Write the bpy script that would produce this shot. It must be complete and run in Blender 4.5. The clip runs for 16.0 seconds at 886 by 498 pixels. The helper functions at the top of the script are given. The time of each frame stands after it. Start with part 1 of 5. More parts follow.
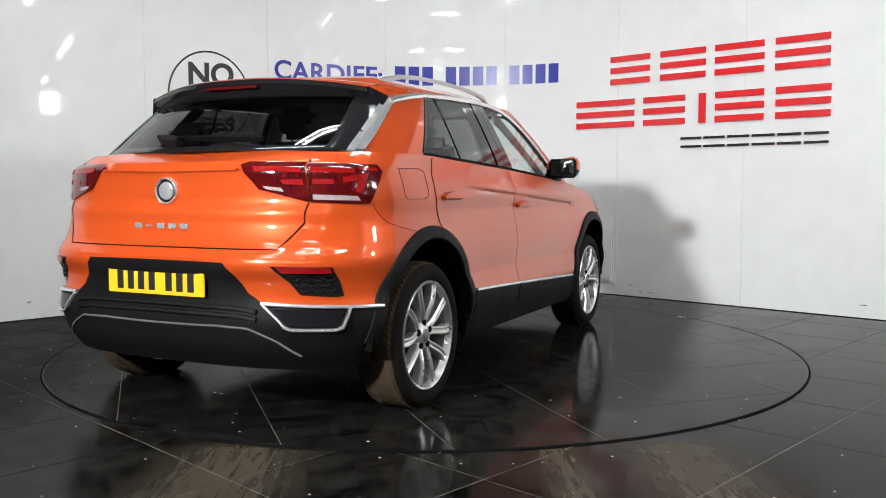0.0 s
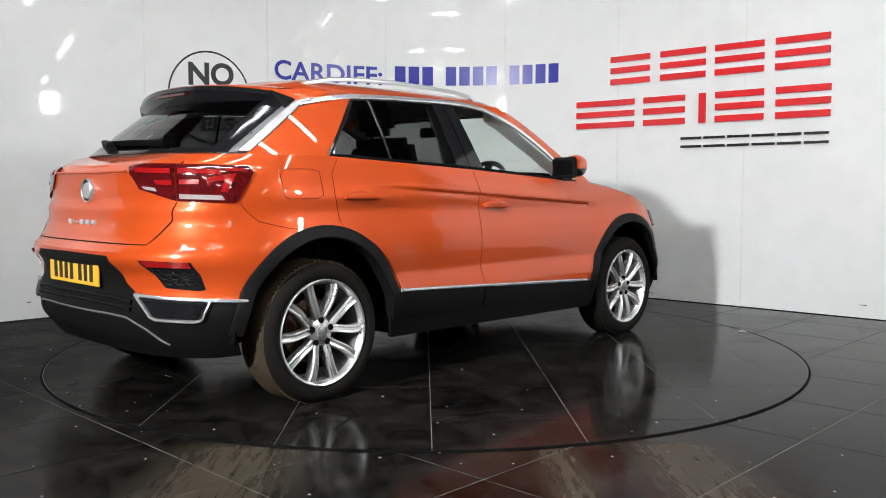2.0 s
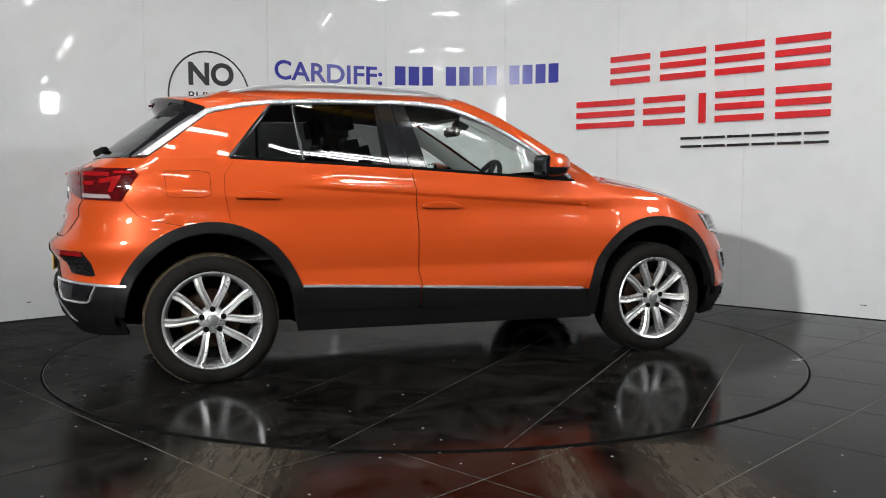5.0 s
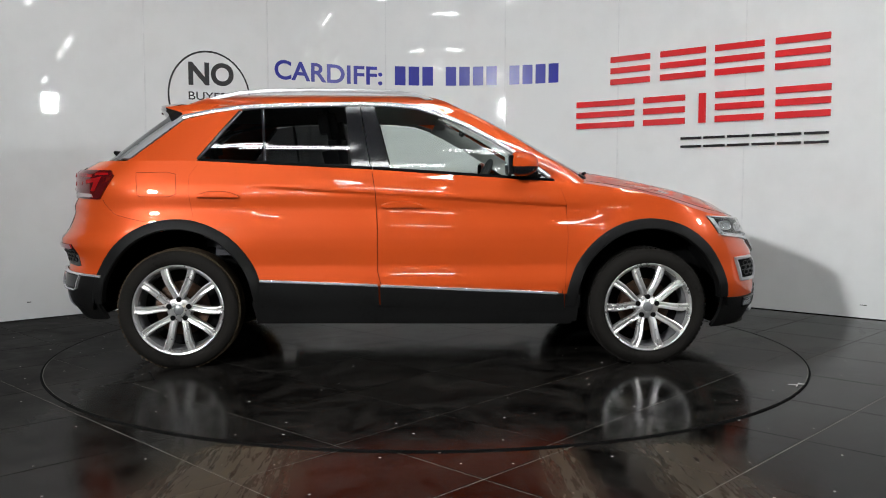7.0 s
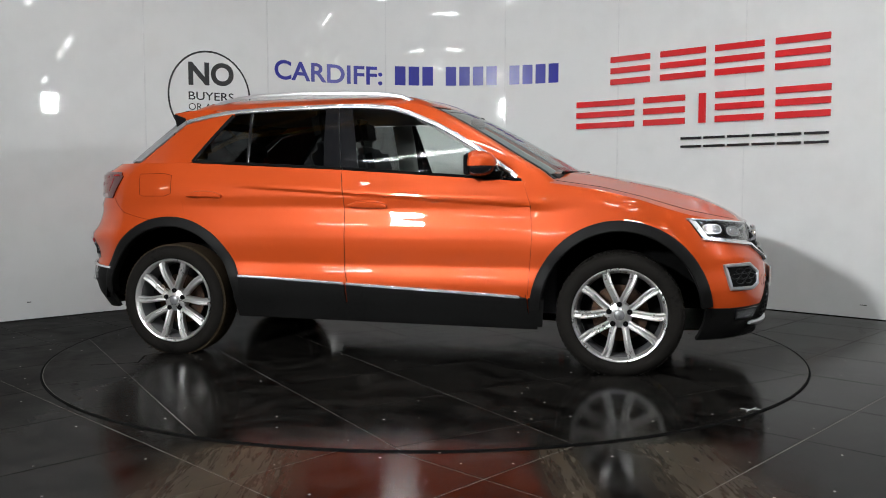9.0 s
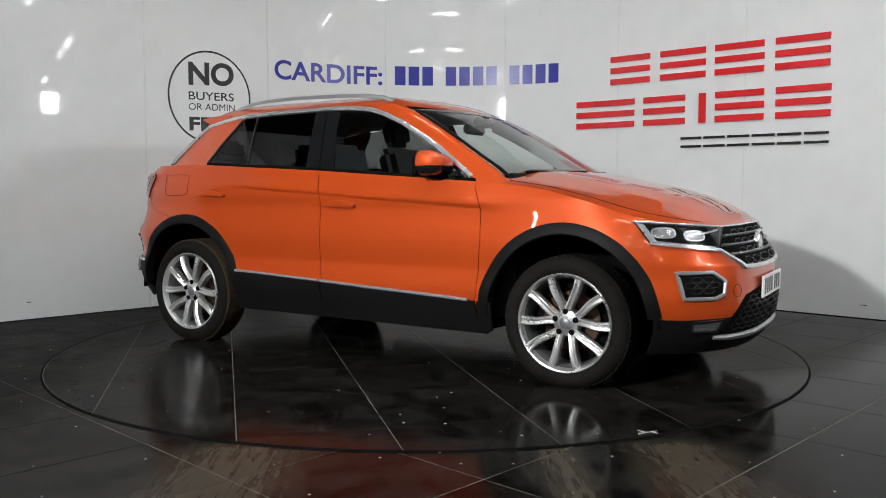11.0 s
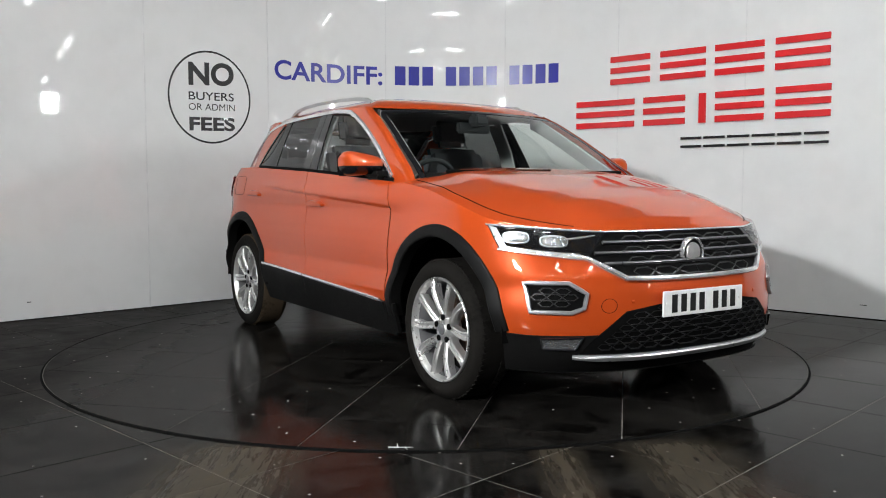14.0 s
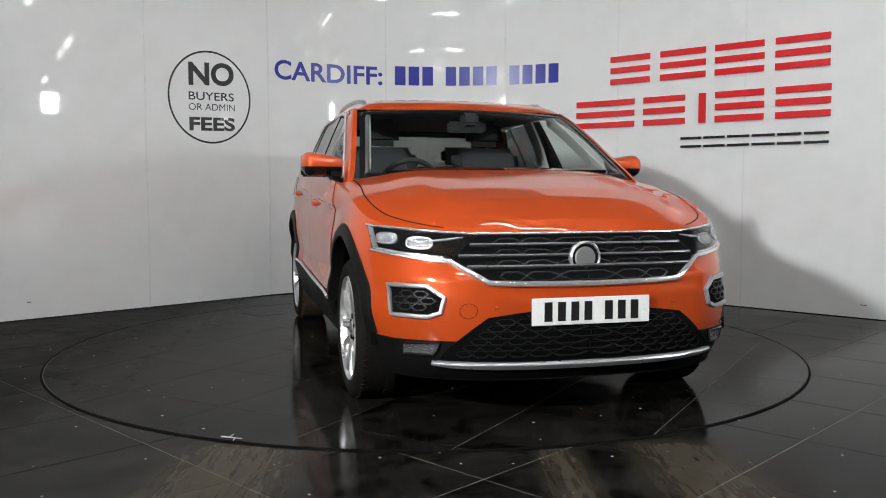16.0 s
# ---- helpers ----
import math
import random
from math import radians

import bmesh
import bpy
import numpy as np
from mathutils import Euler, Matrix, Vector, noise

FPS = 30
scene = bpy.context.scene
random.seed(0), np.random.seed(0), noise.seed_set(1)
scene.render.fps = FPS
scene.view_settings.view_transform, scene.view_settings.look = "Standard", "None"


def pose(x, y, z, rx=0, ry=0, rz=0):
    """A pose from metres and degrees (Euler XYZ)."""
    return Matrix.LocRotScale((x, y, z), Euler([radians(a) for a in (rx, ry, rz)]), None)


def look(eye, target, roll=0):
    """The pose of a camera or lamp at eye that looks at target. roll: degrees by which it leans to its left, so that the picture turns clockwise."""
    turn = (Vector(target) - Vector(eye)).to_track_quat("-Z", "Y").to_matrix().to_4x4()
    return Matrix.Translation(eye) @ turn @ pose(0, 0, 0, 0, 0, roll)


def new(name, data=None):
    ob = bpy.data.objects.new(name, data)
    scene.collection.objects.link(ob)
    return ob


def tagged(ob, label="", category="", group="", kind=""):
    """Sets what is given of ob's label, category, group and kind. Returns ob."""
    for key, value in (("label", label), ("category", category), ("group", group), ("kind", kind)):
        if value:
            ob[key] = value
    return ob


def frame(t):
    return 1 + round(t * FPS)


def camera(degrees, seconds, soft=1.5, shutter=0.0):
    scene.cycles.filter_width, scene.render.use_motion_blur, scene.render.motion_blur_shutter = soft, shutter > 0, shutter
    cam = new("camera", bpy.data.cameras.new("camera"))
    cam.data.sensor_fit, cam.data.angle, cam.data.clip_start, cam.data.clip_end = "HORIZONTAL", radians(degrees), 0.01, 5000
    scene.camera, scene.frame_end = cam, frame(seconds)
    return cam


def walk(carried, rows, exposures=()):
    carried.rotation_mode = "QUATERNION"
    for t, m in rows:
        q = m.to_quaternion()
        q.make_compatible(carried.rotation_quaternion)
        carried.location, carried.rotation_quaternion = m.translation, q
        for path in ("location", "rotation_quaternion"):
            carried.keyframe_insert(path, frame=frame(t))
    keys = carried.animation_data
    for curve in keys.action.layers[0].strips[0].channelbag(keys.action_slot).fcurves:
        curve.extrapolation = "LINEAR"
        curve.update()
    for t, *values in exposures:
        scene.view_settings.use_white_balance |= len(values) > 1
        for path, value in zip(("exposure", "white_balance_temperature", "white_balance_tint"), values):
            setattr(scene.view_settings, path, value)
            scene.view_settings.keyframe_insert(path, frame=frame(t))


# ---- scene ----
# The camera stands still on a stand before the turntable.
cam = camera(54.91, 16.0, soft=1.0)
EYE = (0.0, -5.3596, 0.9871)
AIM = pose(*EYE, 90 - 4.086, 0, -0.993)
walk(cam, [(0.0, AIM), (16.0, AIM)], [(0.0, 0.52), (1.5, 0.54), (2.5, 0.37), (3.5, 0.20), (7.0, 0.08), (9.0, 0.01), (11.5, 0.05), (12.5, 0.16), (14.5, 0.20), (16.0, 0.06)])

# The turn of the car and the turntable, degrees by seconds.
TURN = [(0.0, 63.36), (0.5, 58.89), (1.0, 54.35), (1.5, 49.82), (2.0, 45.34), (2.5, 40.9), (3.0, 36.55), (3.5, 32.26), (4.0, 27.92), (5.25, 16.95), (6.5, 6.03), (7.0, 1.82), (7.5, -2.39), (8.0, -6.55), (8.5, -10.62),
        (9.0, -14.65), (10.25, -25.25), (11.5, -36.0), (12.0, -40.31), (12.5, -44.65), (13.0, -49.1), (13.5, -53.58), (14.0, -58.03), (14.5, -62.46), (15.0, -66.92), (15.5, -71.42), (16.0, -75.94)]
CAR_X, CAR_Y = -0.0877, 0.1809  # where the car stands on the turntable
RING = 2.224  # radius of the turntable

# ---- light ----
world = bpy.data.worlds.new("world")
scene.world = world
world.use_nodes = True
world.node_tree.nodes["Background"].inputs[0].default_value = (0.9, 0.95, 1.0, 1)
world.node_tree.nodes["Background"].inputs[1].default_value = 0.01


def area(name, eye, target, sx, sy, power, spread=180, colour=(0.96, 0.985, 1.0)):
    d = bpy.data.lights.new(name, "AREA")
    d.shape, d.size, d.size_y, d.energy, d.color = "RECTANGLE", sx, sy, power, colour
    d.spread = math.radians(spread)
    ob = new(name, d)
    ob.matrix_world = look(eye, target)
    return ob


area("flood_lamp_west", (-3.5, -6.3, 2.70), (1.3, 0.4, 0.7), 0.42, 0.28, 150, 100)
area("flood_lamp_east", (5.0, -2.8, 2.42), (-0.6, 0.4, 1.2), 0.20, 0.30, 50, 130)


# ---- materials ----
def mat(name, col, rough=0.5, metal=0.0, coat=0.0, grain=0.0, scale=40.0, bump=0.0, bump_scale=200.0, rough_var=0.0, col2=None, spec=0.5, big=0.0, coords="Object"):
    """A surface with two scales of variation: col varies by grain at scale, and by big over larger patches."""
    m = bpy.data.materials.new(name)
    m.use_nodes = True
    nt = m.node_tree
    b = nt.nodes["Principled BSDF"]
    b.inputs["Roughness"].default_value, b.inputs["Metallic"].default_value = rough, metal
    b.inputs["Coat Weight"].default_value, b.inputs["Coat Roughness"].default_value = coat, 0.02
    b.inputs["Coat IOR"].default_value = 1.58
    b.inputs["Specular IOR Level"].default_value = spec
    b.inputs["Base Color"].default_value = (*col, 1)
    co = nt.nodes.new("ShaderNodeTexCoord")
    if grain or rough_var:
        n = nt.nodes.new("ShaderNodeTexNoise")
        n.inputs["Scale"].default_value, n.inputs["Detail"].default_value = scale, 6
        nt.links.new(co.outputs[coords], n.inputs["Vector"])
        n2 = nt.nodes.new("ShaderNodeTexNoise")
        n2.inputs["Scale"].default_value, n2.inputs["Detail"].default_value = scale / 9, 3
        nt.links.new(co.outputs[coords], n2.inputs["Vector"])
        add = nt.nodes.new("ShaderNodeMath")
        add.operation = "MULTIPLY_ADD"
        nt.links.new(n2.outputs["Fac"], add.inputs[0])
        add.inputs[1].default_value = big
        nt.links.new(n.outputs["Fac"], add.inputs[2])
        if grain:
            r = nt.nodes.new("ShaderNodeValToRGB")
            r.color_ramp.elements[0].position, r.color_ramp.elements[1].position = 0.3 + big * 0.3, 0.7 + big * 0.7
            r.color_ramp.elements[0].color = (*[c * (1 - grain) for c in col], 1)
            r.color_ramp.elements[1].color = (*(col2 or [min(1, c * (1 + grain)) for c in col]), 1)
            nt.links.new(add.outputs[0], r.inputs["Fac"])
            nt.links.new(r.outputs["Color"], b.inputs["Base Color"])
        if rough_var:
            mr = nt.nodes.new("ShaderNodeMapRange")
            mr.inputs["From Min"].default_value, mr.inputs["From Max"].default_value = 0.3 + big * 0.3, 0.7 + big * 0.7
            mr.inputs["To Min"].default_value, mr.inputs["To Max"].default_value = max(0.02, rough - rough_var), rough + rough_var
            nt.links.new(add.outputs[0], mr.inputs["Value"])
            nt.links.new(mr.outputs["Result"], b.inputs["Roughness"])
    if bump:
        n = nt.nodes.new("ShaderNodeTexNoise")
        n.inputs["Scale"].default_value, n.inputs["Detail"].default_value = bump_scale, 3
        nt.links.new(co.outputs[coords], n.inputs["Vector"])
        bp = nt.nodes.new("ShaderNodeBump")
        bp.inputs["Strength"].default_value, bp.inputs["Distance"].default_value = bump, 0.004
        nt.links.new(n.outputs["Fac"], bp.inputs["Height"])
        nt.links.new(bp.outputs["Normal"], b.inputs["Normal"])
    return m


def glass_mat(name, tint, gloss_ior=1.5, rough=0.0):
    """A thin pane: tinted see-through with the mirror of its surface."""
    m = bpy.data.materials.new(name)
    m.use_nodes = True
    nt = m.node_tree
    nt.nodes.remove(nt.nodes["Principled BSDF"])
    tr, gl, fr, mx = (nt.nodes.new("ShaderNode" + k) for k in ("BsdfTransparent", "BsdfGlossy", "LayerWeight", "MixShader"))
    tr.inputs["Color"].default_value = (*tint, 1)
    gl.inputs["Roughness"].default_value = rough
    pw, ad = nt.nodes.new("ShaderNodeMath"), nt.nodes.new("ShaderNodeMath")
    pw.operation, ad.operation = "POWER", "MULTIPLY_ADD"
    pw.inputs[1].default_value = 5.0
    base = ((gloss_ior - 1) / (gloss_ior + 1)) ** 2
    ad.inputs[1].default_value, ad.inputs[2].default_value = 1 - base, base
    nt.links.new(fr.outputs["Facing"], pw.inputs[0])
    nt.links.new(pw.outputs[0], ad.inputs[0])
    nt.links.new(ad.outputs[0], mx.inputs[0])
    nt.links.new(tr.outputs[0], mx.inputs[1])
    nt.links.new(gl.outputs[0], mx.inputs[2])
    nt.links.new(mx.outputs[0], nt.nodes["Material Output"].inputs["Surface"])
    return m


def glow(name, col, strength):
    m = bpy.data.materials.new(name)
    m.use_nodes = True
    b = m.node_tree.nodes["Principled BSDF"]
    b.inputs["Base Color"].default_value = (0.8, 0.8, 0.8, 1)
    b.inputs["Emission Color"].default_value, b.inputs["Emission Strength"].default_value = (*col, 1), strength
    return m


PAINT = mat("orange_metallic_paint", (0.455, 0.058, 0.009), 0.38, 0.18, 1.0, spec=0.10, grain=0.10, scale=900, bump=0.015, bump_scale=1500)
PLASTIC = mat("black_textured_plastic", (0.005, 0.0049, 0.0048), 0.5, spec=0.09, grain=0.25, scale=60, bump=0.12, bump_scale=900, rough_var=0.08, big=1.0)
GLOSS_BLACK = mat("gloss_black", (0.008, 0.008, 0.009), 0.08, grain=0.2, scale=30, rough_var=0.03)
RUBBER = mat("black_rubber", (0.003, 0.003, 0.003), 0.8, spec=0.05, grain=0.3, scale=80)
TYRE = mat("black_tyre_rubber", (0.0042, 0.0039, 0.0036), 0.8, spec=0.04, grain=0.35, scale=50, col2=(0.011, 0.010, 0.009), bump=0.2, bump_scale=300, big=1.2)
TREAD = mat("dusty_brown_tread", (0.019, 0.0145, 0.010), 0.9, spec=0.05, grain=0.6, scale=30, col2=(0.052, 0.038, 0.025), bump=0.2, bump_scale=300, big=1.2)
MESH = mat("black_grille_plastic", (0.010, 0.010, 0.0105), 0.38, spec=0.3, grain=0.2, scale=60)
CHROME = mat("chrome", (0.82, 0.82, 0.83), 0.20, 0.8, rough_var=0.04, scale=25)
SATIN = mat("satin_silver_trim", (0.46, 0.46, 0.47), 0.33, 0.75, rough_var=0.06, scale=30)
ALLOY = mat("silver_alloy", (0.72, 0.71, 0.70), 0.30, 0.85, coat=0.4, grain=0.06, scale=70, rough_var=0.06, big=1.0)
DISC = mat("rusty_brake_steel", (0.07, 0.05, 0.04), 0.5, 0.7, grain=0.5, scale=60, col2=(0.10, 0.05, 0.028))
GLASS = glass_mat("clear_car_glass", (0.84, 0.89, 0.865), 1.5)
PRIVACY = glass_mat("dark_privacy_glass", (0.16, 0.165, 0.165), 1.55)
REAR_GLASS = glass_mat("smoked_rear_glass", (0.24, 0.245, 0.24), 1.55)
LENS = glass_mat("clear_lamp_cover", (0.95, 0.95, 0.95), 1.45)
RED_LENS = mat("red_lamp_lens", (0.045, 0.002, 0.003), 0.07, coat=1.0, grain=0.4, scale=35, col2=(0.10, 0.003, 0.004))
RED_BRIGHT = mat("bright_red_lamp_element", (0.22, 0.005, 0.006), 0.12, coat=1.0, grain=0.2, scale=90)
WHITE_LENS = mat("white_lamp_element", (0.27, 0.24, 0.24), 0.12, coat=0.8, grain=0.12, scale=120)
LAMP_REFLECTOR = mat("faceted_lamp_reflector", (0.46, 0.47, 0.49), 0.18, 0.9, bump=1.0, bump_scale=140)
PLATE_YELLOW = mat("yellow_plate", (0.74, 0.40, 0.015), 0.3, grain=0.05, scale=60, coat=0.3)
PLATE_WHITE = mat("white_plate", (0.82, 0.82, 0.80), 0.3, grain=0.04, scale=60, coat=0.3)
INK = mat("black_plate_ink", (0.01, 0.01, 0.01), 0.4, grain=0.2, scale=60)
CABIN = mat("charcoal_cabin_trim", (0.018, 0.018, 0.02), 0.7, grain=0.3, scale=70, bump=0.2, bump_scale=400)
SEAT = mat("grey_seat_cloth", (0.045, 0.045, 0.05), 0.9, grain=0.35, scale=160, bump=0.3, bump_scale=600)
LINING = mat("pale_grey_headlining", (0.42, 0.41, 0.40), 0.9, grain=0.08, scale=120)
MIRROR = mat("mirror_glass", (0.8, 0.82, 0.84), 0.02, 1.0, rough_var=0.01)
WALL = mat("white_gloss_wall_panel", (0.63, 0.63, 0.625), 0.022, grain=0.035, scale=5, bump=0.018, bump_scale=2.5, rough_var=0.012, big=0.8)
TRIM = mat("white_joint_strip", (0.60, 0.60, 0.60), 0.06, grain=0.06, scale=15)
RED_SIGN = mat("red_acrylic_sign", (0.58, 0.018, 0.022), 0.25, coat=0.3, grain=0.05, scale=12)
BLACK_SIGN = mat("black_acrylic_sign", (0.012, 0.012, 0.014), 0.25, coat=0.3, grain=0.2, scale=12)
BLUE_VINYL = mat("blue_vinyl_lettering", (0.013, 0.016, 0.24), 0.3, grain=0.08, scale=12)
GROUT = mat("pale_grey_grout", (0.075, 0.071, 0.065), 0.7, spec=0.1, grain=0.9, scale=1.7, col2=(0.19, 0.18, 0.165), big=0.9, coords="Object")
GAP = mat("dark_joint", (0.003, 0.003, 0.003), 0.95, spec=0.05, grain=0.3, scale=20)
HALL = mat("grey_hall_cladding", (0.16, 0.165, 0.17), 0.7, grain=0.2, scale=2, big=0.6)
YELLOW_STEEL = mat("yellow_painted_steel", (0.62, 0.33, 0.03), 0.5, grain=0.2, scale=6)
BLUE_STEEL = mat("blue_painted_steel", (0.012, 0.035, 0.30), 0.45, grain=0.2, scale=6)
TUBE = glow("lit_fluorescent_tube", (0.95, 0.99, 1.0), 60.0)
SLAT = mat("satin_grille_slat", (0.12, 0.12, 0.125), 0.32, 0.6, rough_var=0.06, scale=30)
GREY_TRIM = mat("grey_bumper_trim", (0.20, 0.20, 0.205), 0.35, 0.5, rough_var=0.05, scale=30)
FITTING = mat("white_lamp_fitting", (0.7, 0.7, 0.68), 0.4, grain=0.06, scale=20)


def slate(name):
    """Dark polished slate-effect tile: cloudy grey veins, a pale speckle, mud where cars roll on to the turntable."""
    m = bpy.data.materials.new(name)
    m.use_nodes = True
    nt = m.node_tree
    b = nt.nodes["Principled BSDF"]
    b.inputs["Specular IOR Level"].default_value = 0.03
    geo, info = nt.nodes.new("ShaderNodeNewGeometry"), nt.nodes.new("ShaderNodeObjectInfo")
    co = nt.nodes.new("ShaderNodeTexCoord")

    def node(kind, **kw):
        n = nt.nodes.new("ShaderNode" + kind)
        for k, v in kw.items():
            n.inputs[k.replace("_", " ")].default_value = v
        return n

    def ramp(src, a, c0, z, c1):
        r = nt.nodes.new("ShaderNodeValToRGB")
        r.color_ramp.elements[0].position, r.color_ramp.elements[1].position = a, z
        r.color_ramp.elements[0].color, r.color_ramp.elements[1].color = (*c0, 1), (*c1, 1)
        nt.links.new(src, r.inputs["Fac"])
        return r.outputs["Color"]

    def mix(fac, a, c):
        x = nt.nodes.new("ShaderNodeMix")
        x.data_type = "RGBA"
        nt.links.new(fac, x.inputs[0])
        nt.links.new(a, x.inputs[6])
        if isinstance(c, tuple):
            x.inputs[7].default_value = (*c, 1)
        else:
            nt.links.new(c, x.inputs[7])
        return x.outputs[2]

    shift = nt.nodes.new("ShaderNodeVectorMath")
    shift.operation = "MULTIPLY_ADD"
    nt.links.new(info.outputs["Random"], shift.inputs[0])
    shift.inputs[1].default_value = (7, 11, 3)
    nt.links.new(co.outputs["Object"], shift.inputs[2])
    veins = node("TexNoise", Scale=3.0, Detail=9.0, Roughness=0.68, Distortion=1.4)
    nt.links.new(shift.outputs[0], veins.inputs["Vector"])
    fine = node("TexNoise", Scale=60.0, Detail=4.0)
    nt.links.new(co.outputs["Object"], fine.inputs["Vector"])
    colour = ramp(veins.outputs["Fac"], 0.38, (0.0012, 0.0011, 0.0010), 0.74, (0.020, 0.0182, 0.0163))
    colour = mix(ramp(fine.outputs["Fac"], 0.5, (0, 0, 0), 0.85, (0.5, 0.5, 0.5)), colour, (0.024, 0.022, 0.020))
    specks = node("TexVoronoi", Scale=9.0)
    nt.links.new(co.outputs["Object"], specks.inputs["Vector"])
    colour = mix(ramp(specks.outputs["Distance"], 0.042, (1, 1, 1), 0.056, (0, 0, 0)), colour, (0.42, 0.40, 0.38))
    # two muddy wheel tracks, where cars are driven on from the hall
    sep = nt.nodes.new("ShaderNodeSeparateXYZ")
    nt.links.new(geo.outputs["Position"], sep.inputs[0])

    def band(src, lo, hi, soft):
        up, dn = nt.nodes.new("ShaderNodeMapRange"), nt.nodes.new("ShaderNodeMapRange")
        for r, a, z in ((up, lo, lo + soft), (dn, hi, hi - soft)):
            r.inputs["From Min"].default_value, r.inputs["From Max"].default_value = a, z
            nt.links.new(src, r.inputs["Value"])
        q = nt.nodes.new("ShaderNodeMath")
        q.operation = "MULTIPLY"
        nt.links.new(up.outputs[0], q.inputs[0])
        nt.links.new(dn.outputs[0], q.inputs[1])
        return q.outputs[0]

    def op(kind, a, c):
        q = nt.nodes.new("ShaderNodeMath")
        q.operation = kind
        for i, v in enumerate((a, c)):
            if isinstance(v, float):
                q.inputs[i].default_value = v
            else:
                nt.links.new(v, q.inputs[i])
        return q.outputs[0]

    streak_map = nt.nodes.new("ShaderNodeMapping")
    streak_map.inputs["Scale"].default_value = (24, 2.6, 1)
    streak_map.inputs["Rotation"].default_value = (0, 0, 0.12)
    nt.links.new(geo.outputs["Position"], streak_map.inputs["Vector"])
    streak = node("TexNoise", Scale=1.6, Detail=7.0, Roughness=0.7)
    nt.links.new(streak_map.outputs[0], streak.inputs["Vector"])
    near = band(sep.outputs["Y"], -6.0, -2.05, 0.12)
    lanes = op("ADD", band(sep.outputs["X"], -1.04, -0.38, 0.24), op("ADD", band(sep.outputs["X"], 0.36, 0.60, 0.10), band(sep.outputs["X"], 0.68, 1.20, 0.20)))
    rad = op("SQRT", op("ADD", op("MULTIPLY", sep.outputs["X"], sep.outputs["X"]), op("MULTIPLY", sep.outputs["Y"], sep.outputs["Y"])), 0.0)
    off = op("GREATER_THAN", rad, 2.245)
    mud = op("MULTIPLY", op("MULTIPLY", near, op("MULTIPLY", lanes, off)), ramp(streak.outputs["Fac"], 0.26, (0, 0, 0), 0.72, (1, 1, 1)))
    colour = mix(mud, colour, (0.066, 0.054, 0.038))
    nt.links.new(colour, b.inputs["Base Color"])
    smear = node("TexNoise", Scale=2.6, Detail=8.0, Roughness=0.65, Distortion=0.8)
    nt.links.new(geo.outputs["Position"], smear.inputs["Vector"])
    rough = nt.nodes.new("ShaderNodeMapRange")
    rough.inputs["From Min"].default_value, rough.inputs["From Max"].default_value = 0.3, 0.75
    rough.inputs["To Min"].default_value, rough.inputs["To Max"].default_value = 0.05, 0.22
    nt.links.new(smear.outputs["Fac"], rough.inputs["Value"])
    # rougher and less reflective towards the left, by world position
    edge = op("ADD", sep.outputs["X"], op("MULTIPLY", smear.outputs["Fac"], 0.9))
    matte_left = nt.nodes.new("ShaderNodeMapRange")
    matte_left.inputs["From Min"].default_value, matte_left.inputs["From Max"].default_value = -0.45, -1.55
    nt.links.new(edge, matte_left.inputs["Value"])
    nt.links.new(op("ADD", op("ADD", rough.outputs[0], op("MULTIPLY", mud, 0.35)), op("MULTIPLY", matte_left.outputs[0], 0.22)), b.inputs["Roughness"])
    nt.links.new(op("SUBTRACT", 0.032, op("MULTIPLY", matte_left.outputs[0], 0.026)), b.inputs["Specular IOR Level"])
    bp = nt.nodes.new("ShaderNodeBump")
    bp.inputs["Strength"].default_value, bp.inputs["Distance"].default_value = 0.10, 0.003
    nt.links.new(veins.outputs["Fac"], bp.inputs["Height"])
    nt.links.new(bp.outputs["Normal"], b.inputs["Normal"])
    return m


SLATE = slate("dark_polished_slate_tile")


# ---- building helpers ----
def part(name, bm, material, parent=None, label="", flat=False):
    me = bpy.data.meshes.new(name)
    bm.to_mesh(me)
    bm.free()
    me.materials.append(material)
    if not flat:
        me.shade_smooth()
        me.set_sharp_from_angle(angle=radians(38))
    ob = new(name, me)
    ob.parent = parent
    return tagged(ob, label)


def box(bm, x0, x1, y0, y1, z0, z1, bevel=0.0):
    r = bmesh.ops.create_cube(bm, size=1, matrix=Matrix.Translation(((x0 + x1) / 2, (y0 + y1) / 2, (z0 + z1) / 2)) @ Matrix.Diagonal((abs(x1 - x0), abs(y1 - y0), abs(z1 - z0), 1)))
    if bevel:
        es = list({e for v in r["verts"] for e in v.link_edges})
        bmesh.ops.bevel(bm, geom=es, offset=bevel, segments=2, affect="EDGES")
    return bm


def boxed(*a, bevel=0.0):
    return box(bmesh.new(), *a, bevel=bevel)


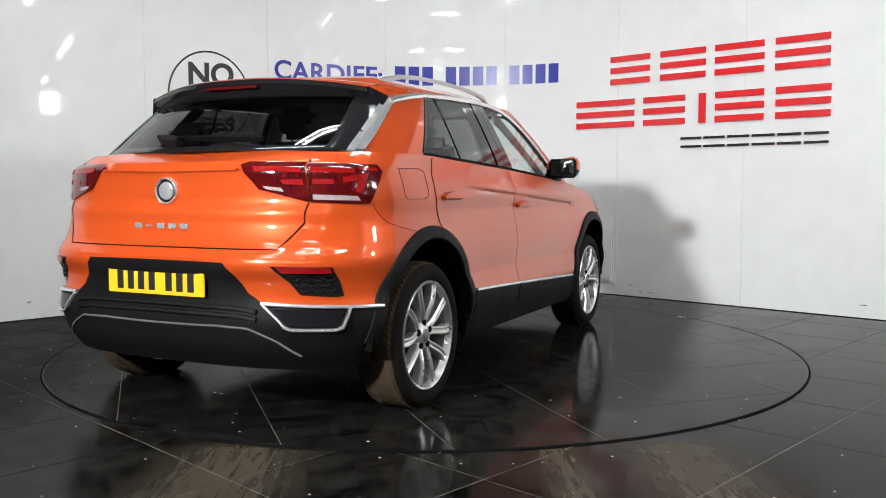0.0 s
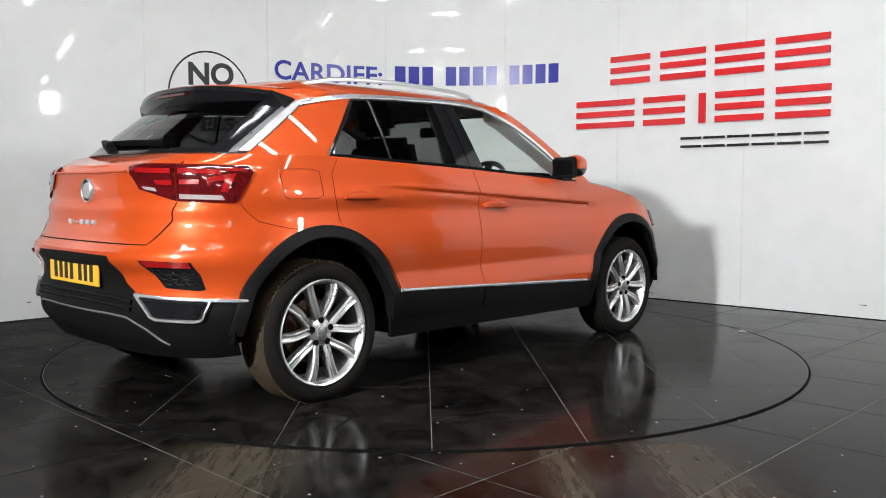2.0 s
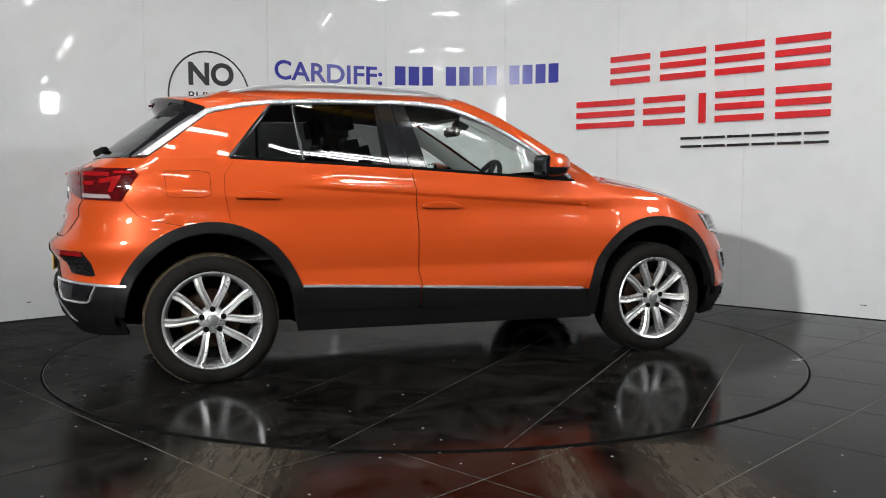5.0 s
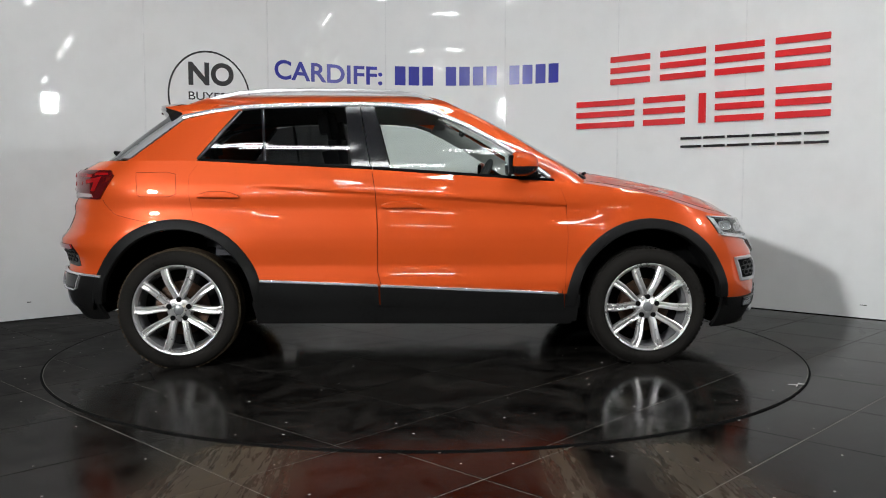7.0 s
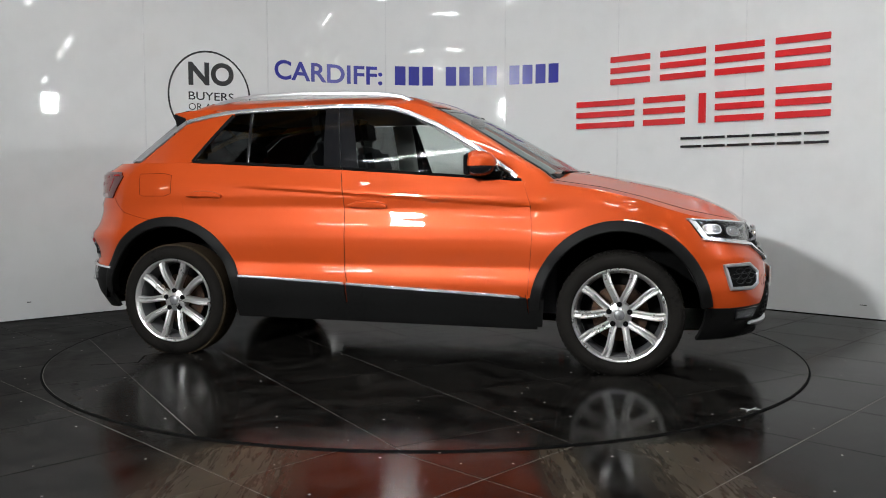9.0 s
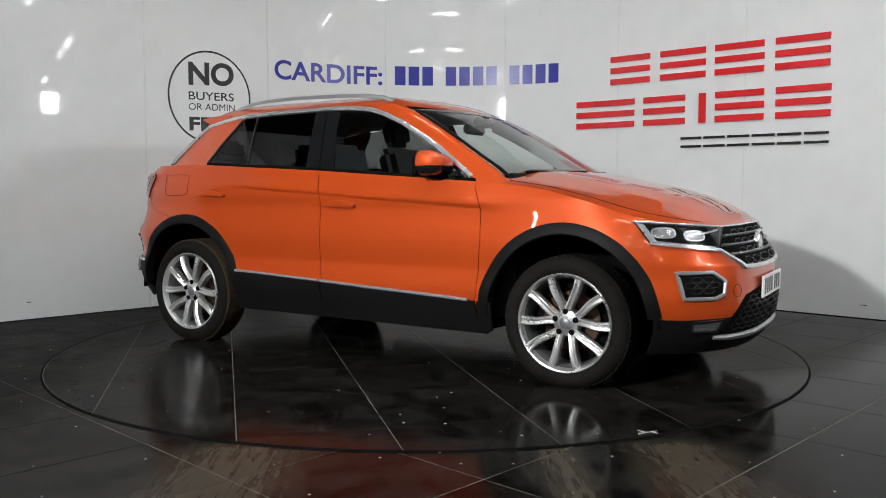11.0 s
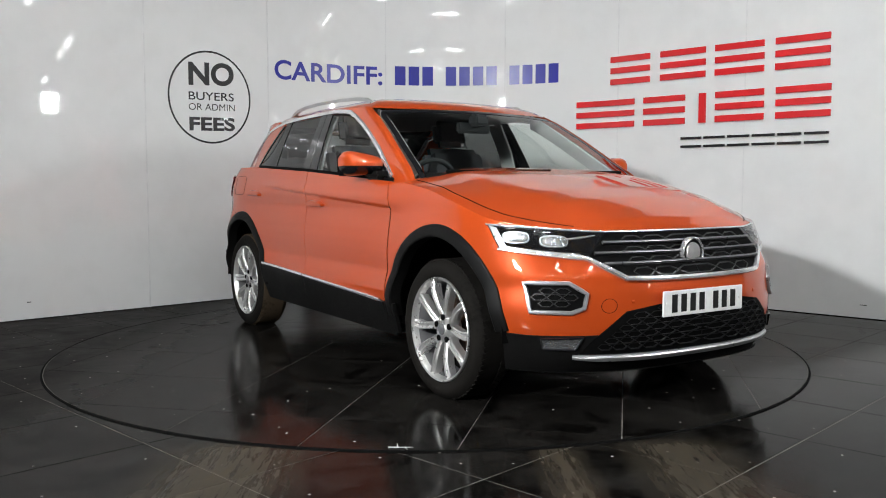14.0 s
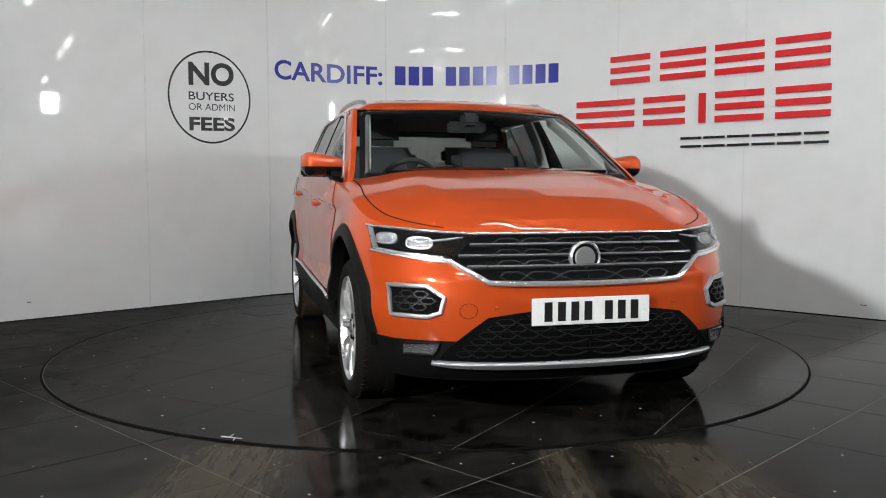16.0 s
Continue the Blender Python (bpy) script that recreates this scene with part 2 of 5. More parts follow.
def sweep(bm, pts, norms, w, h, closed=False, taper=None):
    """A trim strip with a rounded section: w across, h proud, along pts that lie on a surface with the normals norms."""
    prof = ((-0.5, -0.004), (-0.5, 0.55), (-0.34, 0.92), (0, 1.0), (0.34, 0.92), (0.5, 0.55), (0.5, -0.004))
    rings, n = [], len(pts)
    for i, (p, q) in enumerate(zip(pts, norms)):
        p, q = Vector(p), Vector(q).normalized()
        a, b = Vector(pts[(i - 1) % n if closed else max(0, i - 1)]), Vector(pts[(i + 1) % n if closed else min(n - 1, i + 1)])
        side = (b - a).cross(q).normalized()
        ww = w * (taper[i] if taper else 1)
        rings.append([bm.verts.new(p + side * u * ww + q * (v * h if v > 0 else v)) for u, v in prof])
    m = len(prof)
    for i in range(n if closed else n - 1):
        r, s = rings[i], rings[(i + 1) % n]
        for k in range(m):
            bm.faces.new((r[k], r[(k + 1) % m], s[(k + 1) % m], s[k]))
    if not closed:
        bm.faces.new(rings[0])
        bm.faces.new(rings[-1][::-1])
    bmesh.ops.recalc_face_normals(bm, faces=bm.faces)
    return bm


def dense(uv, step, closed=False):
    """Points added along a line of (u, v) so that no step is longer than step."""
    out = []
    pairs = list(zip(uv, uv[1:] + uv[:1])) if closed else list(zip(uv, uv[1:]))
    for (a, b), (c, d) in pairs:
        k = max(1, math.ceil(math.hypot(c - a, d - b) / step))
        out += [(a + (c - a) * i / k, b + (d - b) * i / k) for i in range(k)]
    return out if closed else out + [uv[-1]]


def trim(bm, place, uv, w, h, side=1, step=0.03, out=0.0, closed=False, taper=None):
    """A strip that follows a line of (u, v) on the surface place(u, v, out)."""
    line = dense(uv, step, closed)
    p0, p1 = [Vector(place(u, v, out)) for u, v in line], [Vector(place(u, v, out + 0.01)) for u, v in line]
    if side < 0:
        for p in p0 + p1:
            p.y = -p.y
    tp = None
    if taper:
        tp = [np.interp(i / (len(line) - 1), np.linspace(0, 1, len(taper)), taper) for i in range(len(line))]
    return sweep(bm, p0, [b - a for a, b in zip(p0, p1)], w, h, closed, tp)


def patch(bm, place, uv, out, thick=0.01, side=1, du=0.03, dv=0.03):
    """A panel cut to the outline uv, laid on the surface place(u, v, out), with a rim that goes in by thick."""
    t = bmesh.new()
    t.faces.new([t.verts.new((u, v, 0)) for u, v in uv])
    us, vs = [u for u, _ in uv], [v for _, v in uv]
    for lo, hi, d, axis in ((min(us), max(us), du, 0), (min(vs), max(vs), dv, 1)):
        k = int((hi - lo) / d)
        for i in range(1, k + 1):
            c, n = [0, 0, 0], [0, 0, 0]
            c[axis], n[axis] = lo + (hi - lo) * i / (k + 1), 1
            bmesh.ops.bisect_plane(t, geom=list(t.verts) + list(t.edges) + list(t.faces), plane_co=c, plane_no=n, dist=1e-5)
    t.verts.index_update()
    top, low = [], []
    for v in t.verts:
        a, b = Vector(place(v.co.x, v.co.y, out)), Vector(place(v.co.x, v.co.y, out - thick))
        if side < 0:
            a.y, b.y = -a.y, -b.y
        top.append(bm.verts.new(a))
        low.append(b)
    for f in t.faces:
        idx = [v.index for v in f.verts]
        n = (top[idx[1]].co - top[idx[0]].co).cross(top[idx[2]].co - top[idx[0]].co)
        if n.length < 1e-10:
            n = (top[idx[2]].co - top[idx[1]].co).cross(top[idx[-1]].co - top[idx[1]].co)
        if n.dot(top[idx[0]].co - low[idx[0]]) < 0:
            idx.reverse()
        bm.faces.new([top[i] for i in idx])
    rim = {}
    for e in t.edges:
        if len(e.link_faces) == 1:
            i, j = e.verts[0].index, e.verts[1].index
            for k in (i, j):
                if k not in rim:
                    rim[k] = bm.verts.new(low[k])
            bm.faces.new((top[i], top[j], rim[j], rim[i]))
    t.free()
    return bm


def lathe(bm, profile, segments=48, m=Matrix()):
    """A turned shape about the y axis: profile of (radius, y)."""
    rings = []
    for k in range(segments):
        a = 2 * math.pi * k / segments
        rings.append([bm.verts.new(m @ Vector((r * math.cos(a), y, r * math.sin(a)))) for r, y in profile])
    for k in range(segments):
        a, b = rings[k], rings[(k + 1) % segments]
        for i in range(len(profile) - 1):
            bm.faces.new((a[i], a[i + 1], b[i + 1], b[i]))
    bmesh.ops.recalc_face_normals(bm, faces=bm.faces)
    return bm


# ---- the hall: curved white backdrop, tiled floor, dark roof behind the camera ----
ARC_X, ARC_Y, ARC_R, HALF = 0.12, 0.77, 2.34, radians(43.3)
SEAMS = [-6.43, -5.25, -4.07, -2.895, -1.725, -0.537, 0.635, 1.778, 2.965, 4.15, 5.33, 6.51]
WALL_H = 3.4


def wall_point(s, z, off=0.0):
    """A point of the backdrop: s metres along it from its middle, off metres before its face."""
    a = max(-HALF, min(HALF, s / ARC_R))
    e, r = s - a * ARC_R, ARC_R - off
    return Vector((ARC_X + r * math.sin(a) + e * math.cos(a), ARC_Y + r * math.cos(a) - e * math.sin(a), z))


def wall_panel(bm, s0, s1, z0, z1, front, back):
    cols = [[bm.verts.new(wall_point(s0 + (s1 - s0) * i / 14, z, o)) for z, o in ((z0, front), (z1, front), (z1, back), (z0, back))] for i in range(15)]
    for a, b in zip(cols, cols[1:]):
        for k in range(4):
            bm.faces.new((a[k], a[(k + 1) % 4], b[(k + 1) % 4], b[k]))
    bm.faces.new(cols[0])
    bm.faces.new(cols[-1][::-1])
    bmesh.ops.recalc_face_normals(bm, faces=bm.faces)
    return bm


backdrop = tagged(new("wall_backdrop"), "curved white gloss panel wall behind the turntable", "wall", kind="structure")
for i, (a, b) in enumerate(zip(SEAMS, SEAMS[1:])):
    part("panel", wall_panel(bmesh.new(), a + 0.002, b - 0.002, 0.0, WALL_H, 0.0, -0.04), WALL, backdrop)
for s in SEAMS[1:-1]:
    part("joint_strip", wall_panel(bmesh.new(), s - 0.005, s + 0.005, 0.0, WALL_H, 0.003, -0.02), TRIM, backdrop)
part("base_gap", wall_panel(bmesh.new(), SEAMS[0], SEAMS[-1], 0.0, 0.006, 0.003, -0.02), GAP, backdrop)
hatch = tagged(new("access_hatch"), "white flush access hatch low on the wall", "hatch")
part("door_leaf", wall_panel(bmesh.new(), 1.33, 1.742, 0.125, 0.728, 0.022, 0.0), WALL, hatch)
part("hatch_frame", wall_panel(bmesh.new(), 1.31, 1.757, 0.108, 0.745, 0.008, 0.0), TRIM, hatch)
for s0, z0, w, h in ((2.12, 0.045, 0.05, 0.006), (2.02, 0.05, 0.03, 0.004), (3.9, 0.10, 0.05, 0.005), (1.93, 0.10, 0.012, 0.012), (-3.86, 0.13, 0.03, 0.006)):
    part("scuff", wall_panel(bmesh.new(), s0, s0 + w, z0, z0 + h, 0.0012, 0.0), RUBBER, backdrop)


def wall_sign(name, blocks, material, depth, label, category, piece="bar"):
    """Raised bars on the wall, each (s, z, width, height, lean)."""
    sign = tagged(new(name), label, category)
    for s, z, w, h, lean in blocks:
        bm = bmesh.new()
        cols = []
        n = max(2, int(w / 0.05))
        for i in range(n + 1):
            u = s + w * i / n
            cols.append([bm.verts.new(wall_point(u + k * lean, zz, o)) for zz, o, k in ((z, depth, 0), (z + h, depth, 1), (z + h, 0.0005, 1), (z, 0.0005, 0))])
        for a, b in zip(cols, cols[1:]):
            for k in range(4):
                bm.faces.new((a[k], a[(k + 1) % 4], b[(k + 1) % 4], b[k]))
        bm.faces.new(cols[0])
        bm.faces.new(cols[-1][::-1])
        bmesh.ops.recalc_face_normals(bm, faces=bm.faces)
        part(piece, bm, material, sign, flat=True)
    return sign


# company sign: plain bars in its colours and at its size
T = 0.052
rows = []
for s0, s1, z0, z1 in ((1.705, 2.10, 1.925, 2.178), (2.203, 2.62, 1.925, 2.178), (2.706, 3.12, 1.925, 2.178), (3.211, 3.63, 1.925, 2.178)):
    rows += [(s0, z1 - T, s1 - s0, T, 0), (s0, (z0 + z1 - T) / 2, s1 - s0, T, 0), (s0, z0, (s1 - s0), T, 0)]
for s0, s1, z0, z1 in ((1.36, 1.95, 1.54, 1.79), (2.045, 2.44, 1.54, 1.79), (2.57, 2.63, 1.54, 1.79), (2.715, 3.125, 1.54, 1.79), (3.222, 3.645, 1.54, 1.79)):
    if s1 - s0 < 0.1:
        rows.append((s0, z0, s1 - s0, z1 - z0, 0))
    else:
        rows += [(s0, z1 - T, s1 - s0, T, 0), (s0, (z0 + z1 - T) / 2, s1 - s0, T, 0), (s0, z0, (s1 - s0), T, 0)]
wall_sign("company_sign", rows, RED_SIGN, 0.018, "red acrylic bars of the company sign on the wall", "sign")
rows = []
for k in range(6):
    s0 = 2.41 + 0.2085 * k
    rows += [(s0, 1.405, 0.185, 0.02, 0), (s0, 1.334, 0.185, 0.02, 0)]
wall_sign("sign_underline", rows, BLACK_SIGN, 0.018, "small black acrylic bars under the company sign", "sign")
# telephone number: plain bars
rows = []
for s0, s1, n in ((-0.459, -0.053, 3), (0.041, 0.574, 4), (0.668, 1.186, 4)):
    w = (s1 - s0) / n
    rows += [(s0 + w * k + 0.012, 1.99, w - 0.03, 0.183, 0) for k in range(n)]
wall_sign("number_lettering", rows, BLUE_VINYL, 0.002, "dark blue vinyl number bars on the wall", "lettering", "digit_bar")


def wall_text(parent, text, s0, s1, z0, z1, material, weight=0.0, rise=0.0):
    """Flat lettering in the built-in font, fitted to a field of the wall."""
    c = bpy.data.curves.new(text, "FONT")
    c.body, c.offset, c.resolution_u = text, weight, 6
    c.fill_mode = "FRONT"
    ob = new("lettering", c)
    me = bpy.data.meshes.new_from_object(ob.evaluated_get(bpy.context.evaluated_depsgraph_get()))
    bpy.data.objects.remove(ob)
    xs, ys = [v.co.x for v in me.vertices], [v.co.y for v in me.vertices]
    bm = bmesh.new()
    bm.from_mesh(me)
    bpy.data.meshes.remove(me)
    if s1 - s0 > 0.6:
        for i in range(1, 24):
            bmesh.ops.bisect_plane(bm, geom=list(bm.verts) + list(bm.edges) + list(bm.faces), plane_co=(min(xs) + (max(xs) - min(xs)) * i / 24, 0, 0), plane_no=(1, 0, 0))
    for v in bm.verts:
        u, w = (v.co.x - min(xs)) / (max(xs) - min(xs)), (v.co.y - min(ys)) / (max(ys) - min(ys))
        v.co = wall_point(s0 + (s1 - s0) * u, z0 + (z1 - z0) * w + rise * u, 0.0022)
    return part("lettering", bm, material, parent, flat=True)


city = tagged(new("city_lettering"), "dark blue vinyl city name on the white wall", "lettering")
wall_text(city, "CARDIFF:", -1.658, -0.57, 1.983, 2.163, BLUE_VINYL, 0.02)
seal = tagged(new("round_wall_sign"), "round black outlined notice with four lines of lettering", "sign")
wall_text(seal, "NO", -2.511, -2.078, 1.856, 2.055, BLACK_SIGN, 0.035, 0.022)
wall_text(seal, "BUYERS", -2.512, -2.081, 1.735, 1.805, BLACK_SIGN, 0.008, 0.012)
wall_text(seal, "OR ADMIN", -2.514, -2.072, 1.648, 1.706, BLACK_SIGN, 0.0, 0.014)
wall_text(seal, "FEES", -2.510, -2.074, 1.474, 1.592, BLACK_SIGN, 0.035, 0.012)
bm = bmesh.new()
ring = [[bm.verts.new(wall_point(-2.307 + r * math.cos(a), 1.767 + r * 1.005 * math.sin(a), 0.0022)) for r in (0.378, 0.394)] for a in np.linspace(0, 2 * math.pi, 96, endpoint=False)]
for a, b in zip(ring, ring[1:] + ring[:1]):
    bm.faces.new((a[0], a[1], b[1], b[0]))
part("outline_ring", bm, BLACK_SIGN, seal, flat=True)

# floor: a bed of grout with tiles laid at 45 degrees, and the turntable
floor = tagged(new("floor"), "dark polished slate-effect tiles with pale joints", "floor", kind="structure")
bm = bmesh.new()
bmesh.ops.create_grid(bm, x_segments=1, y_segments=1, size=30, matrix=Matrix.Translation((6, -6, -0.0016)))
part("grout_bed", bm, GROUT, floor, flat=True)
PITCH, JOINT = 0.605, 0.0038


def tile_mesh():
    bm = bmesh.new()
    h = PITCH / 2 - JOINT / 2
    lo = [bm.verts.new((x * h, y * h, -0.004)) for x, y in ((-1, -1), (1, -1), (1, 1), (-1, 1))]
    mid = [bm.verts.new((x * h, y * h, -0.0012)) for x, y in ((-1, -1), (1, -1), (1, 1), (-1, 1))]
    hi = [bm.verts.new((x * (h - 0.0012), y * (h - 0.0012), 0.0)) for x, y in ((-1, -1), (1, -1), (1, 1), (-1, 1))]
    bm.faces.new(hi)
    for a, b in ((lo, mid), (mid, hi)):
        for k in range(4):
            bm.faces.new((a[k], a[(k + 1) % 4], b[(k + 1) % 4], b[k]))
    me = bpy.data.meshes.new("tile")
    bm.to_mesh(me)
    bm.free()
    me.materials.append(SLATE)
    return me


TILE = tile_mesh()
C45 = math.sqrt(0.5)
for i in range(-22, 23):
    for j in range(-22, 23):
        u, v = 0.16 + PITCH * (i + 0.5), 0.50 + PITCH * (j + 0.5)
        x, y = (u - v) * C45, (u + v) * C45
        if not (-5.2 < x < 5.2 and -7.5 < y < 3.6) or math.hypot(x, y) < RING - 0.45:
            continue
        if y > 3.3 - abs(x - 0.12) * 0.94 + 0.55:
            continue
        ob = new("tile", TILE)
        ob.matrix_world = pose(x, y, 0, 0, 0, 45)
        ob.parent = floor

turntable = tagged(new("turntable"), "flush round turntable tiled in dark polished slate", "turntable")
bm = bmesh.new()
circle = [bm.verts.new((RING * math.cos(a), RING * math.sin(a), 0.0038)) for a in np.linspace(0, 2 * math.pi, 160, endpoint=False)]
bm.faces.new(circle)
part("deck", bm, GROUT, turntable, flat=True)
bm = bmesh.new()
lathe(bm, [(RING - 0.004, 0.0), (RING - 0.004, 0.0054), (RING + 0.006, 0.0050), (RING + 0.008, 0.0)], 160, pose(0, 0, 0, 90))
part("rim_gap", bm, GAP, turntable, "dark joint round the turntable")
line = [(-1.655, -1.095, 0.0046), (-1.44, -0.972, 0.0046), (-1.52, -0.776, 0.0046)]
part("cover_plate_edge", sweep(bmesh.new(), line, [(0, 0, 1)] * 3, 0.012, 0.0012), GAP, turntable, "dark edge of a cover plate")


def clipped(poly, radius, n=120):
    """A convex polygon cut to a disc."""
    for k in range(n):
        a = 2 * math.pi * k / n
        nx, ny, out = math.cos(a), math.sin(a), []
        for p, q in zip(poly, poly[1:] + poly[:1]):
            dp, dq = nx * p[0] + ny * p[1] - radius, nx * q[0] + ny * q[1] - radius
            if dp <= 0:
                out.append(p)
            if (dp < 0) != (dq < 0):
                t = dp / (dp - dq)
                out.append((p[0] + (q[0] - p[0]) * t, p[1] + (q[1] - p[1]) * t))
        poly = out
        if len(poly) < 3:
            return []
    return poly


for i in range(-4, 4):
    for j in range(-4, 4):
        h = PITCH / 2 - JOINT / 2
        u, v = PITCH * (i + 0.5), PITCH * (j + 0.5)
        square = [((u + a * h - v - b * h) * C45, (u + a * h + v + b * h) * C45) for a, b in ((-1, -1), (1, -1), (1, 1), (-1, 1))]
        poly = clipped(square, RING - 0.008)
        if len(poly) < 3:
            continue
        bm = bmesh.new()
        top, low = [bm.verts.new((x, y, 0.005)) for x, y in poly], [bm.verts.new((x, y, 0.0015)) for x, y in poly]
        bm.faces.new(top)
        for k in range(len(top)):
            bm.faces.new((low[k], low[(k + 1) % len(top)], top[(k + 1) % len(top)], top[k]))
        part("tile", bm, SLATE, turntable, flat=True)

# the long dark hall round the backdrop
hall = tagged(new("wall_hall"), "grey clad walls of the dark hall", "wall", kind="structure")
for a in ((-14.2, -14, -20, 6, 0, 6.6), (28, 28.2, -20, 6, 0, 6.6), (-14.2, 28.2, -20.2, -20, 0, 6.6), (-14.2, 28.2, 6.0, 6.2, 0, 6.6)):
    part("cladding", boxed(*a), HALL, hall, flat=True)
roof_hall = tagged(part("ceiling", boxed(-14.2, 28.2, -20.2, 6.2, 6.6, 6.8), HALL, flat=True), "dark sheeted roof of the hall", "ceiling", kind="structure")
for y in (-14.5, -10.5, -6.5, -2.5):
    truss = tagged(new("roof_truss"), "yellow painted steel roof truss", "beam", "roof trusses")
    part("bottom_chord", boxed(-14, 28, y - 0.06, y + 0.06, 5.0, 5.14), YELLOW_STEEL, truss, flat=True)
    part("top_chord", boxed(-14, 28, y - 0.06, y + 0.06, 6.2, 6.34), YELLOW_STEEL, truss, flat=True)
    for k in range(-6, 12):
        for a, b in (((k * 2.2, 5.1), (k * 2.2 + 1.1, 6.25)), ((k * 2.2 + 1.1, 6.25), (k * 2.2 + 2.2, 5.1))):
            bm, d = bmesh.new(), Vector((b[0] - a[0], 0, b[1] - a[1]))
            bmesh.ops.create_cube(bm, size=1, matrix=Matrix.Translation(((a[0] + b[0]) / 2, y, (a[1] + b[1]) / 2)) @ d.to_track_quat("Z", "Y").to_matrix().to_4x4() @ Matrix.Diagonal((0.08, 0.08, d.length, 1)))
            part("strut", bm, YELLOW_STEEL, truss, flat=True)
for x in (-3.4, 3.2, 9.8):
    column = tagged(new("column"), "blue painted steel column of the hall", "column", "hall columns")
    part("web", boxed(x - 0.015, x + 0.015, -10.6, -10.3, 0, 5.0), BLUE_STEEL, column, flat=True)
    part("flange", boxed(x - 0.13, x + 0.13, -10.3, -10.27, 0, 5.0), BLUE_STEEL, column, flat=True)
    part("flange", boxed(x - 0.13, x + 0.13, -10.63, -10.6, 0, 5.0), BLUE_STEEL, column, flat=True)


def batten(x, y, z, turn, tilt=0.0):
    ob = tagged(new("strip_or_fill_light"), "white twin-tube fluorescent strip light, lit; nine overhead are added fill", "ceiling lamp", "strip lights")
    part("housing", boxed(-0.75, 0.75, -0.06, 0.06, 0.02, 0.07, bevel=0.01), FITTING, ob)
    for s in (-0.035, 0.035):
        bm = bmesh.new()
        bmesh.ops.create_cone(bm, cap_ends=True, segments=10, radius1=0.010, radius2=0.010, depth=1.46, matrix=pose(0, s, 0, 0, 90))
        part("tube", bm, TUBE, ob)
    ob.matrix_world = pose(x, y, z, tilt, 0, turn)
    return ob


# the first nine are added fill lamps, out of view above car and camera
for x, y, turn in ((-2.6, -4.4, 0), (0.0, -4.4, 0), (2.6, -4.4, 0), (-1.3, -3.7, 0), (1.3, -3.7, 0), (0.0, -2.3, 0), (2.6, -2.3, 0), (-1.3, -0.9, 0), (1.3, -0.9, 0), (-2.2, -3.6, 0), (2.2, -3.6, 0), (4.6, -2.4, -38), (0.0, -6.4, 0), (6.9, -4.2, -20), (11.9, -5.8, -31), (13.5, -6.75, -31), (19.2, -10.2, -33), (21.1, -11.5, -33), (10.5, -8.7, -45), (12.6, -10.9, -45), (-9.5, -7.0, 31), (-9.0, -12.5, 0), (-6.4, -14.6, 0), (-2.8, -14.6, 0), (0.8, -14.6, 0), (4.4, -14.6, 0), (-1.0, -11.0, 0), (2.6, -11.0, 0)):
    batten(x, y, 4.6, turn)
for x, y, z in ((-3.5, -6.3, 2.70), (5.0, -2.8, 2.42)):
    stand = tagged(new("flood_light"), "black studio flood light on a stand", "lamp", "flood lights")
    m = look((x, y, z), (1.3, 0.4, 0.7) if x < 0 else (-0.6, 0.4, 1.2))
    part("pole", boxed(x - 0.02, x + 0.02, y - 0.22, y - 0.18, 0, z - 0.1), GLOSS_BLACK, stand)
    part("base", boxed(x - 0.3, x + 0.3, y - 0.5, y + 0.1, 0, 0.03, bevel=0.01), PLASTIC, stand)
    bm = boxed(-0.38, 0.38, -0.28, 0.28, 0.03, 0.15, bevel=0.02)
    bmesh.ops.transform(bm, matrix=m, verts=bm.verts)
    part("lamp_head", bm, PLASTIC, stand)


# ---- shape of the car's body: x forward, y half-width, z up; the origin lies under the middle of the wheelbase ----
def table(v, *pairs):
    xs, ys = zip(*pairs)
    return float(np.interp(v, xs, ys))


def smooth(a, b, v):
    t = min(1.0, max(0.0, (v - a) / (b - a)))  # also falls, where b is below a
    return t * t * (3 - 2 * t)


XF, XB, NF, NB = 1.3, -1.25, 2.9, 3.4
WHEELS = ((1.295, 0.325), (-1.295, 0.325))


def nose_x(z):
    return table(z, (0.15, 1.95), (0.22, 2.04), (0.30, 2.09), (0.40, 2.10), (0.55, 2.09), (0.62, 2.075), (0.66, 2.045), (0.70, 2.02), (0.75, 1.995), (0.79, 1.975), (0.81, 1.965), (0.84, 1.93), (0.88, 1.86), (1.0, 1.5))


def tail_x(z):
    return table(z, (0.15, -1.86), (0.25, -1.95), (0.35, -2.03), (0.45, -2.055), (0.55, -2.04), (0.62, -2.045), (0.67, -2.08), (0.71, -2.08), (0.755, -2.032), (0.80, -2.012), (0.85, -1.998), (0.88, -2.002), (0.895, -2.000), (0.93, -1.978), (1.03, -1.98), (1.06, -1.985), (1.075, -1.97), (1.10, -1.93), (1.15, -1.83))


def flank_profile(z):
    return table(z, (0.15, 0.80), (0.25, 0.850), (0.40, 0.886), (0.46, 0.894), (0.50, 0.890), (0.565, 0.877), (0.60, 0.881), (0.66, 0.887), (0.71, 0.888), (0.77, 0.883), (0.83, 0.874), (0.88, 0.868), (0.94, 0.876), (1.0, 0.868), (1.06, 0.852), (1.10, 0.84), (1.2, 0.81))


